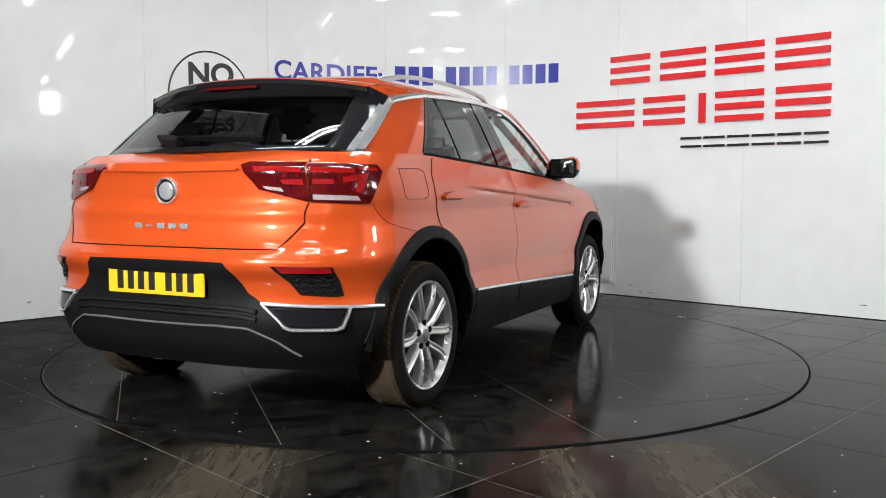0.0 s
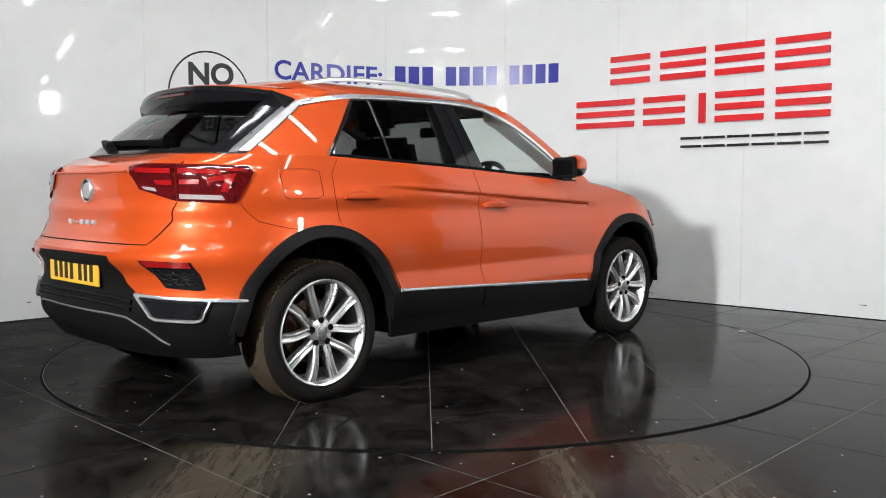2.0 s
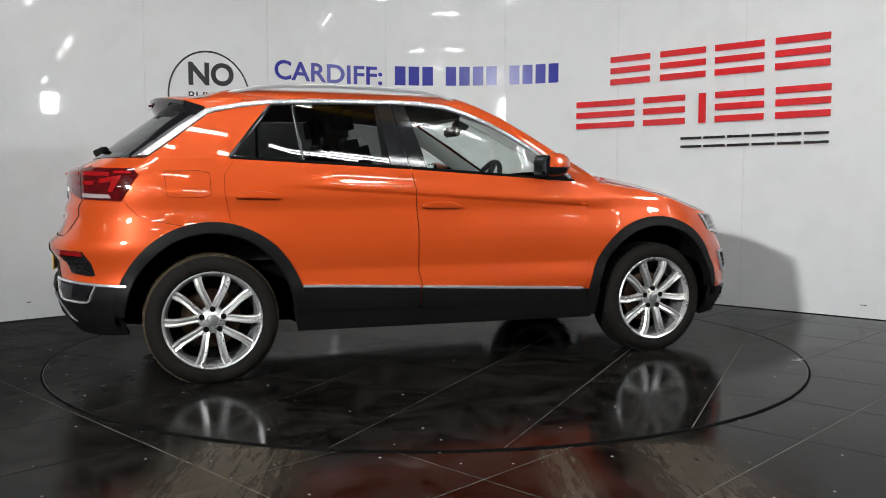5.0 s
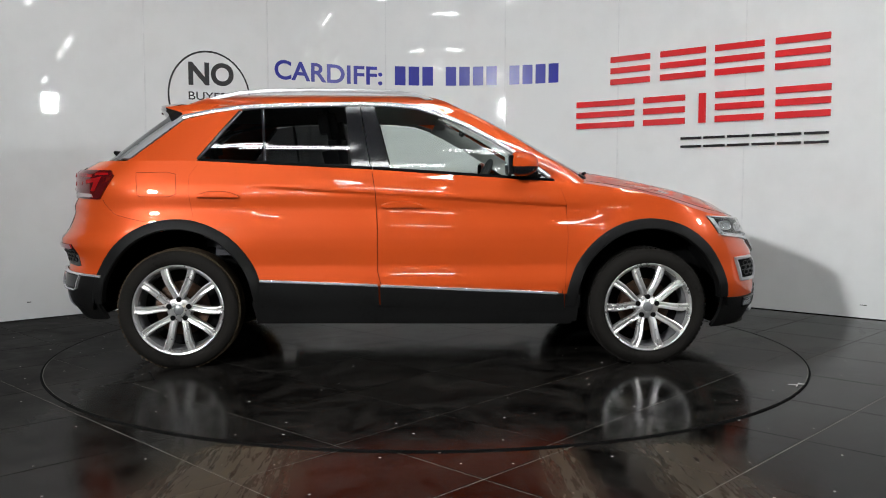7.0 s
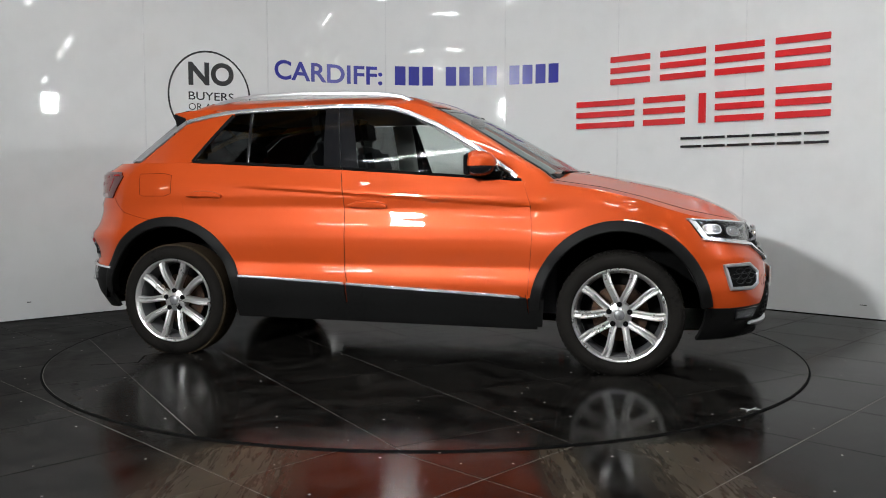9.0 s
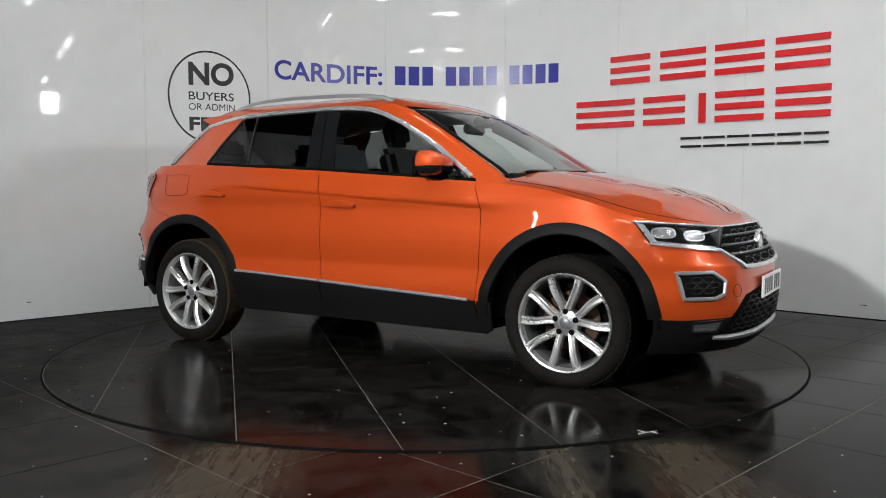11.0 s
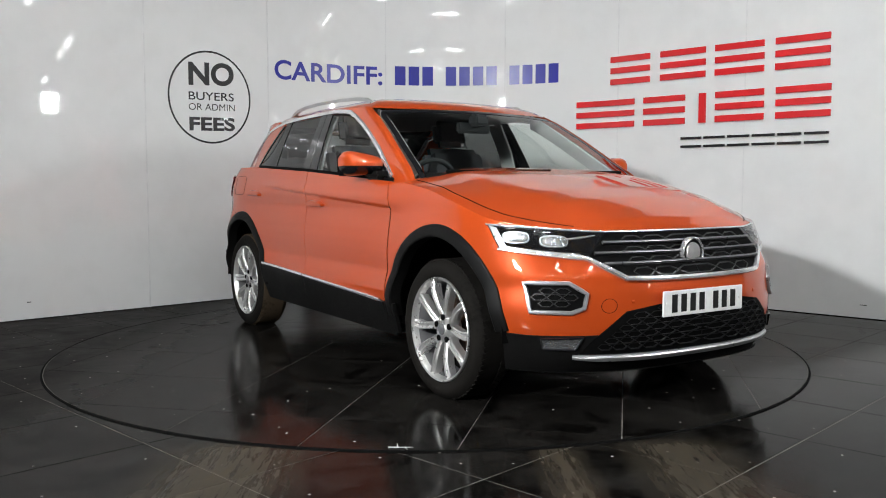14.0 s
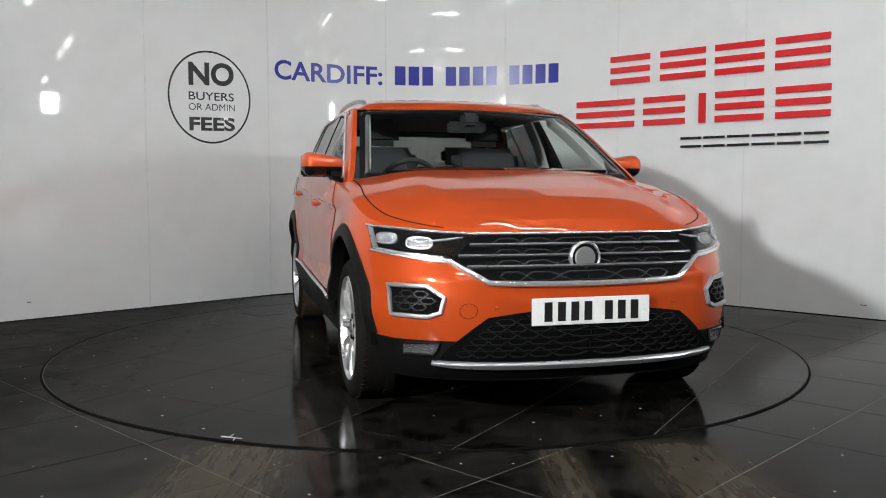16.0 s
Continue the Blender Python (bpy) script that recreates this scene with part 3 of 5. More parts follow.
def flank(x, z):
    """Half-width of the flank, before the ends round off."""
    w = 0.25 * flank_profile(z - 0.012) + 0.5 * flank_profile(z) + 0.25 * flank_profile(z + 0.012)
    crease = 0.945 - 0.062 * x
    if -0.95 < x < 1.05:
        d = z - crease
        w += (0.010 * math.exp(-(d / 0.05) ** 2) - 0.016 * smooth(0.002, -0.009, d) * math.exp(min(d, 0) / 0.06)) * smooth(-0.95, -0.6, x) * (1 - smooth(0.75, 1.05, x))
    for cx, cz in WHEELS:
        r = math.hypot(x - cx, z - cz)
        w += 0.014 * math.exp(-((r - 0.44) / 0.16) ** 2) * smooth(0.2, 0.5, z)
    if x > 0.6:
        w -= 0.045 * smooth(0.85, 1.1, z) * smooth(0.6, 1.3, x)
    return w


def top_z(x):
    """Upper rim of the flank: bonnet edge, belt line, tailgate edge."""
    return table(x, (-2.2, 1.04), (-2.0, 1.055), (-1.96, 1.085), (-1.9, 1.11), (-1.83, 1.135), (-1.2, 1.135), (-0.24, 1.088), (0.8, 1.022), (0.95, 1.012), (1.2, 0.975), (1.4, 0.925), (1.55, 0.875), (1.65, 0.847), (1.75, 0.83), (1.85, 0.815), (1.95, 0.80), (2.05, 0.78))


def bonnet_z(x):
    """Height of the bonnet, or of the tailgate's ledge, along the middle of the car."""
    return table(x, (-2.0, 1.06), (-1.95, 1.095), (-1.8, 1.15), (0.9, 1.09), (1.05, 1.075), (1.2, 1.05), (1.55, 0.98), (1.71, 0.935), (1.82, 0.89), (1.9, 0.855), (1.95, 0.82), (1.98, 0.795))


def skin(s, z, out=0.0):
    """A point of the flank's skin. s runs round the body: 0 the middle of the nose, 1 to 2 along the side, 3 the middle of the tail."""
    if s < 1:
        c, q = math.sin(s * math.pi / 2), math.cos(s * math.pi / 2)
        x, y = XF + (nose_x(z) - XF) * max(q, 0) ** (2 / NF), flank(XF, z) * max(c, 0) ** (2 / NF)
    elif s <= 2:
        x = XF + (XB - XF) * (s - 1)
        y = flank(x, z)
    else:
        c, q = math.sin((s - 2) * math.pi / 2), math.cos((s - 2) * math.pi / 2)
        x, y = XB + (tail_x(z) - XB) * max(c, 0) ** (2 / NB), flank(XB, z) * max(q, 0) ** (2 / NB)
    if s < 1:
        y += flank(x, z) - flank(XF, z) if y > 0.7 else (flank(x, z) - flank(XF, z)) * (y / 0.7) ** 3
    elif s > 2:
        y += flank(x, z) - flank(XB, z) if y > 0.7 else (flank(x, z) - flank(XB, z)) * (y / 0.7) ** 3
    if out:
        a, b = skin(max(0.0, s - 0.004), z), skin(min(3.0, s + 0.004), z)
        tx, ty = b[0] - a[0], b[1] - a[1]
        n = math.hypot(tx, ty) or 1
        u = skin(s, z + 0.01)
        v = skin(s, z - 0.01)
        nx, ny = -ty / n, tx / n
        nx, ny = (-nx, -ny) if (nx * (x - 0.0) / 4.0 + ny * y) < 0 else (nx, ny)
        tz = ((u[0] - v[0]) * nx + (u[1] - v[1]) * ny) / 0.02
        k = out / math.sqrt(1 + tz * tz)
        x, y, z = x + nx * k, y + ny * k, z - tz * k
    return x, max(0.0, y), z


def side_glass_y(x, z):
    d = z - 1.08
    y = 0.842 - 0.36 * d - 0.22 * d * d * (1 if d > 0 else -1)
    y -= 0.045 * smooth(0.1, 0.85, x)
    if x < -0.9:
        y -= 0.11 * ((-0.9 - x) / 0.7) ** 2
    return y


def screen_x(y, z):
    """The windscreen's surface."""
    c = table(z, (0.98, 1.19), (1.08, 1.05), (1.178, 0.872), (1.291, 0.675), (1.388, 0.49), (1.42, 0.42), (1.458, 0.33), (1.5, 0.2))
    return c - 0.16 * (abs(y) / 0.75) ** 2


def rear_glass_x(y, z):
    """The rear window's surface."""
    return table(z, (1.08, -1.96), (1.15, -1.86), (1.28, -1.69), (1.386, -1.545), (1.44, -1.46), (1.5, -1.36)) + 0.24 * (abs(y) / 0.75) ** 2.2


def roof_rim(k):
    """Outline of the roof at its rim, k from 0 (front middle) over 1 and 2 (corners) to 3 (rear middle)."""
    z = 1.455
    ya = 0.64
    if k < 1:
        return screen_x(ya * k, z), ya * k
    if k > 2:
        return rear_glass_x(ya * (3 - k) * 0.97, z), ya * (3 - k) * 0.97
    a, b = screen_x(ya, z), rear_glass_x(ya * 0.97, z)
    x = a + (b - a) * (k - 1)
    return x, ya * (1 - 0.03 * (k - 1)) + 0.03 * math.sin((k - 1) * math.pi)


def glass_side(x, z, out=0.0):
    d = 0.01
    ny, nx, nz = 1.0, -(side_glass_y(x + d, z) - side_glass_y(x - d, z)) / (2 * d), -(side_glass_y(x, z + d) - side_glass_y(x, z - d)) / (2 * d)
    k = out / math.sqrt(1 + nx * nx + nz * nz)
    return x + nx * k, side_glass_y(x, z) + k, z + nz * k


def glass_end(f, sign):
    def place(y, z, out=0.0):
        d = 0.01
        ny, nz = -(f(y + d, z) - f(y - d, z)) / (2 * d), -(f(y, z + d) - f(y, z - d)) / (2 * d)
        k = sign * out / math.sqrt(1 + ny * ny + nz * nz)
        return f(y, z) + k, y + ny * k, z + nz * k
    return place


windscreen_at, rear_window_at = glass_end(screen_x, 1), glass_end(rear_glass_x, -1)


# ---- the car ----
car = tagged(new("car"), "orange compact SUV with black cladding on the turntable", "car")
SPAN = XF - XB


def s_at(x, z):
    """Where the skin lies at x, on the flank or round an end."""
    if x > XF:
        return math.acos(min(1, ((x - XF) / (nose_x(z) - XF)) ** (NF / 2))) * 2 / math.pi
    if x < XB:
        return 2 + math.asin(min(1, ((x - XB) / (tail_x(z) - XB)) ** (NB / 2))) * 2 / math.pi
    return 1 + (XF - x) / SPAN


def sill_z(x):
    return table(x, (-2.1, 0.27), (-1.95, 0.285), (-1.8, 0.282), (-1.7, 0.272), (-1.55, 0.26), (-0.9, 0.255), (0.8, 0.235), (1.6, 0.2), (2.1, 0.2))


S_COLS = np.concatenate([np.linspace(0, 1, 44), np.linspace(1, 2, 96)[1:], np.linspace(2, 3, 44)[1:]])


def rim_at(s):
    z = 0.9
    for _ in range(16):
        z = 0.5 * z + 0.5 * top_z(skin(s, z)[0])
    return skin(s, z)


def flank_shell():
    bm, all_rows = bmesh.new(), []
    for side in (1, -1):
        rows = []
        for v in np.linspace(0, 1, 40):
            row = []
            for s in S_COLS:
                z = 0.9
                for _ in range(16):
                    x = skin(s, z)[0]
                    z = 0.5 * z + 0.5 * (sill_z(x) + v * (top_z(x) - sill_z(x)))
                x, y, z = skin(s, z)
                row.append(bm.verts.new((x, side * y, z)))
            rows.append(row)
        for a, b in zip(rows, rows[1:]):
            for i in range(len(a) - 1):
                c = (a[i].co + b[i + 1].co) / 2
                if min(math.hypot(c.x - wx, c.z - wz) for wx, wz in WHEELS) > 0.447:
                    bm.faces.new((a[i], a[i + 1], b[i + 1], b[i]) if side < 0 else (a[i], b[i], b[i + 1], a[i + 1]))
    bmesh.ops.remove_doubles(bm, verts=bm.verts, dist=0.0005)
    bmesh.ops.delete(bm, geom=[v for v in bm.verts if not v.link_faces], context="VERTS")
    return bm


part("body", flank_shell(), PAINT, car, "orange metallic body shell")


def lid(x_from, x_to, ridge):
    """Bonnet or tailgate ledge: from the flank's rim over to the other side."""
    bm, rows = bmesh.new(), []
    cols = [s for s in S_COLS if x_from <= rim_at(s)[0] <= x_to]
    ks = [1, 0.985, 0.96, 0.93, 0.88, 0.82, 0.76, 0.70, 0.64, 0.58, 0.5, 0.4, 0.3, 0.2, 0.1, 0]
    ks = ks + [-k for k in ks[-2::-1]]
    for s in cols:
        x, y, z = rim_at(s)
        row = []
        for k in ks:
            a = abs(k)
            h = z + (max(bonnet_z(x), z) - z) * (1 - a ** 3.4)
            h += ridge * smooth(0.78, 0.62, a) * smooth(1.95, 1.75, x) if ridge else 0
            row.append(bm.verts.new((x, -y * k, h)))
        rows.append(row)
    for a, b in zip(rows, rows[1:]):
        for i in range(len(ks) - 1):
            bm.faces.new((a[i], a[i + 1], b[i + 1], b[i]))
    bmesh.ops.remove_doubles(bm, verts=bm.verts, dist=0.0005)
    bmesh.ops.recalc_face_normals(bm, faces=bm.faces)
    if sum(f.normal.z for f in bm.faces) < 0:
        bmesh.ops.reverse_faces(bm, faces=bm.faces)
    return bm


def lid_point(s, k, up=0.0):
    x, y, z = rim_at(s)
    return Vector((x, y * k, z + (max(bonnet_z(x), z) - z) * (1 - abs(k) ** 3.4) + up))


bonnet = part("bonnet", lid(0.9, 3, 0.010), PAINT, car, "orange metallic bonnet")
for side in (1, -1):
    cols = [s for s in S_COLS if 0.93 < rim_at(s)[0] < 1.88]
    pts = [lid_point(s, 0.93) for s in cols]
    for p in pts:
        p.y *= side
    part("shut_line", sweep(bmesh.new(), pts, [Vector((0, 0.5 * side, 1))] * len(pts), 0.006, 0.0012), GAP, bonnet)
ledge = part("tailgate_ledge", lid(-3, -1.60, 0.0), PAINT, car, "orange ledge under the rear window")

# floor pan, cabin tub and wheel housings
bm = bmesh.new()
ring = [bm.verts.new((x * 0.997, y * (0.62 if abs(abs(x) - 1.295) < 0.46 else 0.995) * sd, sill_z(x) + 0.002)) for sd, seq in ((1, S_COLS), (-1, S_COLS[::-1])) for x, y, _ in [skin(s, 0.24) for s in seq]]
bmesh.ops.remove_doubles(bm, verts=bm.verts, dist=0.001)
pan = [v for v in ring if v.is_valid]
bm.faces.new(pan)
part("underbody", bm, PLASTIC, car, "black underbody", flat=True)
bm = bmesh.new()
for x0, x1 in ((-0.82, 0.82),):
    box(bm, x0, x1, -0.80, 0.80, 0.28, 0.62)
part("cabin_floor", bm, CABIN, car, flat=True)
part("boot_floor", boxed(-1.70, -0.82, -0.47, 0.47, 0.35, 0.98), CABIN, car, flat=True)
part("bulkhead", boxed(0.82, 0.95, -0.70, 0.70, 0.3, 1.0), CABIN, car, flat=True)
for side in (1, -1):
    bm = bmesh.new()
    box(bm, -0.80, 0.80, side * 0.70, side * 0.80, 0.45, 1.02)
    box(bm, -1.55, -0.80, side * 0.70, side * 0.80, 0.82, 1.02)
    part("door_card", bm, CABIN, car, flat=True)
    for wx, wz in WHEELS:
        bm = bmesh.new()
        prof = [(0.46, 0.85), (0.46, 0.50), (0.10, 0.50)]
        lathe(bm, prof, 40, Matrix.Translation((wx, 0, wz)) @ Matrix.Diagonal((1, side, 1, 1)))
        bmesh.ops.delete(bm, geom=[f for f in bm.faces if f.calc_center_median().z < 0.33], context="FACES")
        part("wheel_housing", bm, GAP, car, flat=True)


def s_of(x):
    return 1 + (XF - x) / SPAN


def top_line(x0, x1, n, drop):
    return [(s_of(x), top_z(x) - drop) for x in np.linspace(x0, x1, n)]


def arch_line(cx, cz, r, a0, a1, n):
    out = []
    for a in np.linspace(radians(a0), radians(a1), n):
        x, z = cx + r * math.cos(a), cz + r * math.sin(a)
        out.append((s_at(x, z), z))
    return out


def both(name, uv, out, material, parent=None, label="", thick=0.01, du=0.03, dv=0.03):
    """One panel across the middle of the nose or tail, as a single mesh."""
    bm = bmesh.new()
    for side in (1, -1):
        patch(bm, skin, uv, out, thick, side, du, dv)
    return part(name, bm, material, parent or car, label)


def hexes(bm, poly, cw, ch, side, out, wall=0.16):
    """A honeycomb of raised six-sided cells that fill an outline on the skin (cell size in metres)."""
    us, vs = [u for u, _ in poly], [v for _, v in poly]

    def inside(u, v):
        hit = False
        for (a, b), (c, d) in zip(poly, poly[1:] + poly[:1]):
            if (b > v) != (d > v) and u < (c - a) * (v - b) / (d - b) + a:
                hit = not hit
        return hit
    su = cw / 0.98
    row, v = 0, min(vs)
    while v < max(vs):
        u = (0 if row % 2 == 0 else su / 2) + math.floor(min(us) / su) * su
        while u < max(us):
            if inside(u, v) and inside(u + su * 0.3, v) and (inside(u - su * 0.3, v) or u < su * 0.4):
                ring = []
                for a in range(6):
                    t = math.pi / 3 * a
                    ring.append((u + su * 0.56 * math.cos(t), v + ch * 0.56 * math.sin(t)))
                vo = [skin(max(0, p), q, out) for p, q in ring]
                vi = [skin(max(0, u + (p - u) * (1 - wall)), v + (q - v) * (1 - wall * 1.6), out) for p, q in ring]
                vd = [skin(max(0, u + (p - u) * (0.93 - wall)), v + (q - v) * (0.93 - wall * 1.6), out - 0.014) for p, q in ring]
                A, B, D = ([bm.verts.new((x, side * y, z)) for x, y, z in q] for q in (vo, vi, vd))
                for k in range(6):
                    bm.faces.new((A[k], A[(k + 1) % 6], B[(k + 1) % 6], B[k]))
                    bm.faces.new((B[k], B[(k + 1) % 6], D[(k + 1) % 6], D[k]))
            u += su
        v += ch * 0.86
        row += 1
    return bm


def side_parts(side):
    def P(name, uv, out, material, parent=car, label="", thick=0.01, place=skin, du=0.03, dv=0.03):
        return part(name, patch(bmesh.new(), place, uv, out, thick, side, du, dv), material, parent, label)

    def L(name, uv, w, h, material, parent=car, label="", place=skin, out=0.0, closed=False, taper=None, step=0.03):
        return part(name, trim(bmesh.new(), place, uv, w, h, side, step, out, closed, taper), material, parent, label)

    # doors
    b_seam = [(1.604, 1.07), (1.597, 0.966), (1.593, 0.781), (1.593, 0.535), (1.586, 0.463)]
    a_seam = [(1.189, 0.424), (1.182, 0.718), (1.186, 0.899), (1.200, 1.004)]
    r_seam = [(1.972, 1.12), (1.990, 1.056), (1.991, 0.965), (1.981, 0.832)]
    arch = [q for q in arch_line(-1.295, 0.325, 0.490, 76, 19, 12)]
    front = P("front_door", a_seam + top_line(0.80, -0.235, 8, 0.006) + [(u - 0.0011, v) for u, v in b_seam], 0.0035, PAINT, car, "orange front door", 0.012, du=0.022, dv=0.0085)
    rear = P("rear_door", [(u + 0.0010, v) for u, v in b_seam[::-1]] + top_line(-0.245, -1.165, 8, 0.006) + r_seam + arch + [(1.828, 0.480)], 0.0035, PAINT, car, "orange rear door", 0.012, du=0.022, dv=0.0085)
    for seam, name in ((a_seam + [(1.192, 0.30)], "shut_line"), (b_seam + [(1.583, 0.44), (1.584, 0.30)], "shut_line"), (r_seam, "shut_line")):
        L(name, seam, 0.0030, 0.0014, GAP, out=0.0008)
    # handles
    for door, u0, u1, z in ((front, 1.497, 1.584, 0.894), (rear, 1.886, 1.971, 0.946)):
        P("handle_cup", [(u0 + 0.012, z - 0.028), (u1 - 0.008, z - 0.026), (u1 - 0.014, z + 0.022), (u0 + 0.02, z + 0.020)], 0.0048, PAINT, door, "shallow recess behind the handle", 0.01)
        L("door_handle", [(u0, z - 0.006), (u0 + 0.02, z + 0.002), ((u0 + u1) / 2, z + 0.005), (u1 - 0.02, z + 0.003), (u1, z - 0.004)], 0.040, 0.026, PAINT, door, "orange pull handle", out=0.004, taper=[0.35, 0.85, 1, 1, 0.85, 0.35], step=0.01)
    # sill cladding in door-long lengths, with a bright strip on top
    for name, uv in (("door_cladding", [(1.588, 0.452), (1.192, 0.407), (1.188, 0.315), (1.586, 0.345)]), ("door_cladding", [(1.842, 0.478), (1.592, 0.453), (1.590, 0.346), (1.845, 0.36)]), ("sill_cladding", [(1.86, 0.366), (1.17, 0.320), (1.17, 0.236), (1.85, 0.25)]), ("wing_cladding", [(1.188, 0.406), (1.155, 0.403), (1.16, 0.25), (1.186, 0.25)])):
        P(name, uv, 0.016 if name == "door_cladding" else 0.010, PLASTIC, car, "black plastic cladding", 0.02)
    L("sill_trim", [(1.842, 0.484), (1.593, 0.458)], 0.017, 0.010, CHROME, rear, "chrome strip along the door", out=0.013)
    L("sill_trim", [(1.587, 0.457), (1.205, 0.413)], 0.017, 0.010, CHROME, front, "chrome strip along the door", out=0.013)
    # wheel arch mouldings
    for wx, wz in WHEELS:
        bm, rings = bmesh.new(), []
        for a in np.linspace(radians(7 if wx > 0 else 2), radians(178 if wx > 0 else 175), 56):
            col = []
            for r, o in ((0.424, -0.05), (0.424, 0.010), (0.430, 0.015), (0.470, 0.013), (0.482, 0.008), (0.485, -0.01)):
                rr = r + 0.012 * math.cos(2 * a) * -1
                x, z = wx + rr * math.cos(a), max(0.215, wz + rr * math.sin(a))
                px, py, pz = skin(s_at(x, z), z, max(o, 0.0))
                col.append(bm.verts.new((px, side * (py + min(o, 0)), pz)))
            rings.append(col)
        for a, b in zip(rings, rings[1:]):
            for k in range(5):
                bm.faces.new((a[k], a[k + 1], b[k + 1], b[k]))
        bmesh.ops.recalc_face_normals(bm, faces=bm.faces)
        part("wheel_arch", bm, PLASTIC, car, "black plastic wheel arch moulding")
    # fuel flap and quarter
    if side < 0:
        L("fuel_flap", [(2.112, 1.070), (2.020, 1.073), (2.006, 1.062), (2.005, 0.955), (2.016, 0.940), (2.092, 0.940), (2.104, 0.952)], 0.0020, 0.0008, GAP, car, "outline of the fuel flap", out=0.0008, closed=True)
    # bumper joints
    L("shut_line", [(2.285, 0.925), (2.20, 0.845), (2.05, 0.80)], 0.0020, 0.0008, GAP, out=0.0006)
    # tail lamp, in the wing and in the tailgate
    lamp = P("tail_lamp", [(2.585, 1.082), (2.24, 1.079), (2.213, 1.055), (2.305, 0.925), (2.585, 0.931)], 0.010, RED_LENS, car, "dark red tail lamp", 0.02, du=0.02, dv=0.02)
    for uv in ([(2.57, 1.066), (2.36, 1.060), (2.365, 1.046), (2.57, 1.050)], [(2.43, 1.030), (2.29, 1.048), (2.345, 0.968), (2.375, 0.970), (2.35, 1.018), (2.43, 1.008)], [(2.34, 1.066), (2.25, 1.066), (2.24, 1.055), (2.33, 1.056)], [(2.57, 1.022), (2.47, 1.022), (2.475, 1.002), (2.57, 1.002)]):
        P("light_bar", uv, 0.012, RED_BRIGHT, lamp, "bright red light element", 0.004)
    P("reversing_light", [(2.575, 0.962), (2.37, 0.955), (2.355, 0.937), (2.575, 0.942)], 0.012, WHITE_LENS, lamp, "white reversing light", 0.004)
    inner = P("inner_tail_lamp", [(2.842, 1.074), (2.822, 1.087), (2.592, 1.083), (2.592, 0.931), (2.785, 0.982)], 0.010, RED_LENS, car, "dark red lamp in the tailgate", 0.02, du=0.02, dv=0.02)
    for uv in ([(2.80, 1.068), (2.61, 1.064), (2.61, 1.050), (2.79, 1.054)], [(2.70, 1.020), (2.61, 1.022), (2.61, 1.0), (2.69, 1.002)]):
        P("light_bar", uv, 0.012, RED_BRIGHT, inner, "bright red light element", 0.004)
    P("white_insert", [(2.77, 0.996), (2.70, 0.988), (2.69, 0.972), (2.755, 0.982)], 0.012, WHITE_LENS, inner, "white lamp insert", 0.004)
    # rear bumper: vent with reflector, bright exhaust frame
    vent = P("bumper_vent", [(2.705, 0.684), (2.452, 0.678), (2.414, 0.562), (2.44, 0.556), (2.60, 0.568)], 0.003, GLOSS_BLACK, car, "black vent in the rear bumper", 0.012, du=0.02, dv=0.02)
    part("vent_mesh", hexes(bmesh.new(), [(2.66, 0.652), (2.462, 0.648), (2.43, 0.570), (2.60, 0.578)], 0.05, 0.026, side, 0.008), MESH, vent)
    P("reflector", [(2.685, 0.682), (2.462, 0.677), (2.457, 0.658), (2.66, 0.663)], 0.012, RED_BRIGHT, vent, "red rear reflector", 0.01)
    L("bumper_trim", [(2.752, 0.532), (2.60, 0.524), (2.40, 0.515), (2.245, 0.508)], 0.016, 0.010, CHROME, car, "chrome strip of the rear bumper", out=0.010)
    L("exhaust_frame", [(2.745, 0.524), (2.668, 0.446), (2.64, 0.436), (2.46, 0.431), (2.43, 0.440), (2.395, 0.512)], 0.011, 0.011, CHROME, car, "chrome exhaust surround", out=0.010)
    P("exhaust_mouth", [(2.715, 0.512), (2.655, 0.450), (2.455, 0.445), (2.42, 0.505)], 0.011, GLOSS_BLACK, car, "black exhaust mouth", 0.004)
    # headlamp
    head = P("headlamp", [(0.762, 0.829), (0.5, 0.813), (0.232, 0.797), (0.332, 0.691), (0.56, 0.711), (0.71, 0.730)], 0.002, GLOSS_BLACK, car, "black headlamp with clear lenses", 0.02, du=0.025, dv=0.02)
    for cu, cv in ((0.628, 0.776), (0.462, 0.760)):
        uv = [(cu + 0.060 * math.copysign(abs(math.cos(q)) ** 0.7, math.cos(q)), cv + 0.023 * math.copysign(abs(math.sin(q)) ** 0.7, math.sin(q))) for q in np.linspace(0.2, 0.2 + 2 * math.pi, 14, endpoint=False)]
        P("lens_unit", uv, 0.006, LAMP_REFLECTOR, head, "bright faceted lens unit", 0.006, du=0.015, dv=0.01)
        L("lens_bezel", uv, 0.005, 0.005, SATIN, head, "satin silver bezel", out=0.003, closed=True)
    P("indicator", [(0.752, 0.823), (0.716, 0.816), (0.674, 0.737), (0.704, 0.733)], 0.006, SATIN, head, "silver element at the outer end", 0.006)
    L("daylight_strip", [(0.700, 0.737), (0.56, 0.721), (0.43, 0.709), (0.36, 0.704)], 0.009, 0.006, CHROME, head, "bright strip along the lower edge", out=0.004)
    L("lamp_blade", [(0.415, 0.768), (0.35, 0.774), (0.285, 0.783)], 0.010, 0.005, SATIN, head, "satin silver blade", out=0.003, taper=[0.5, 1, 0.4])
    L("lamp_rim", [(0.765, 0.828), (0.5, 0.813), (0.232, 0.796)], 0.009, 0.008, CHROME, head, "thin chrome upper rim", out=0.003)
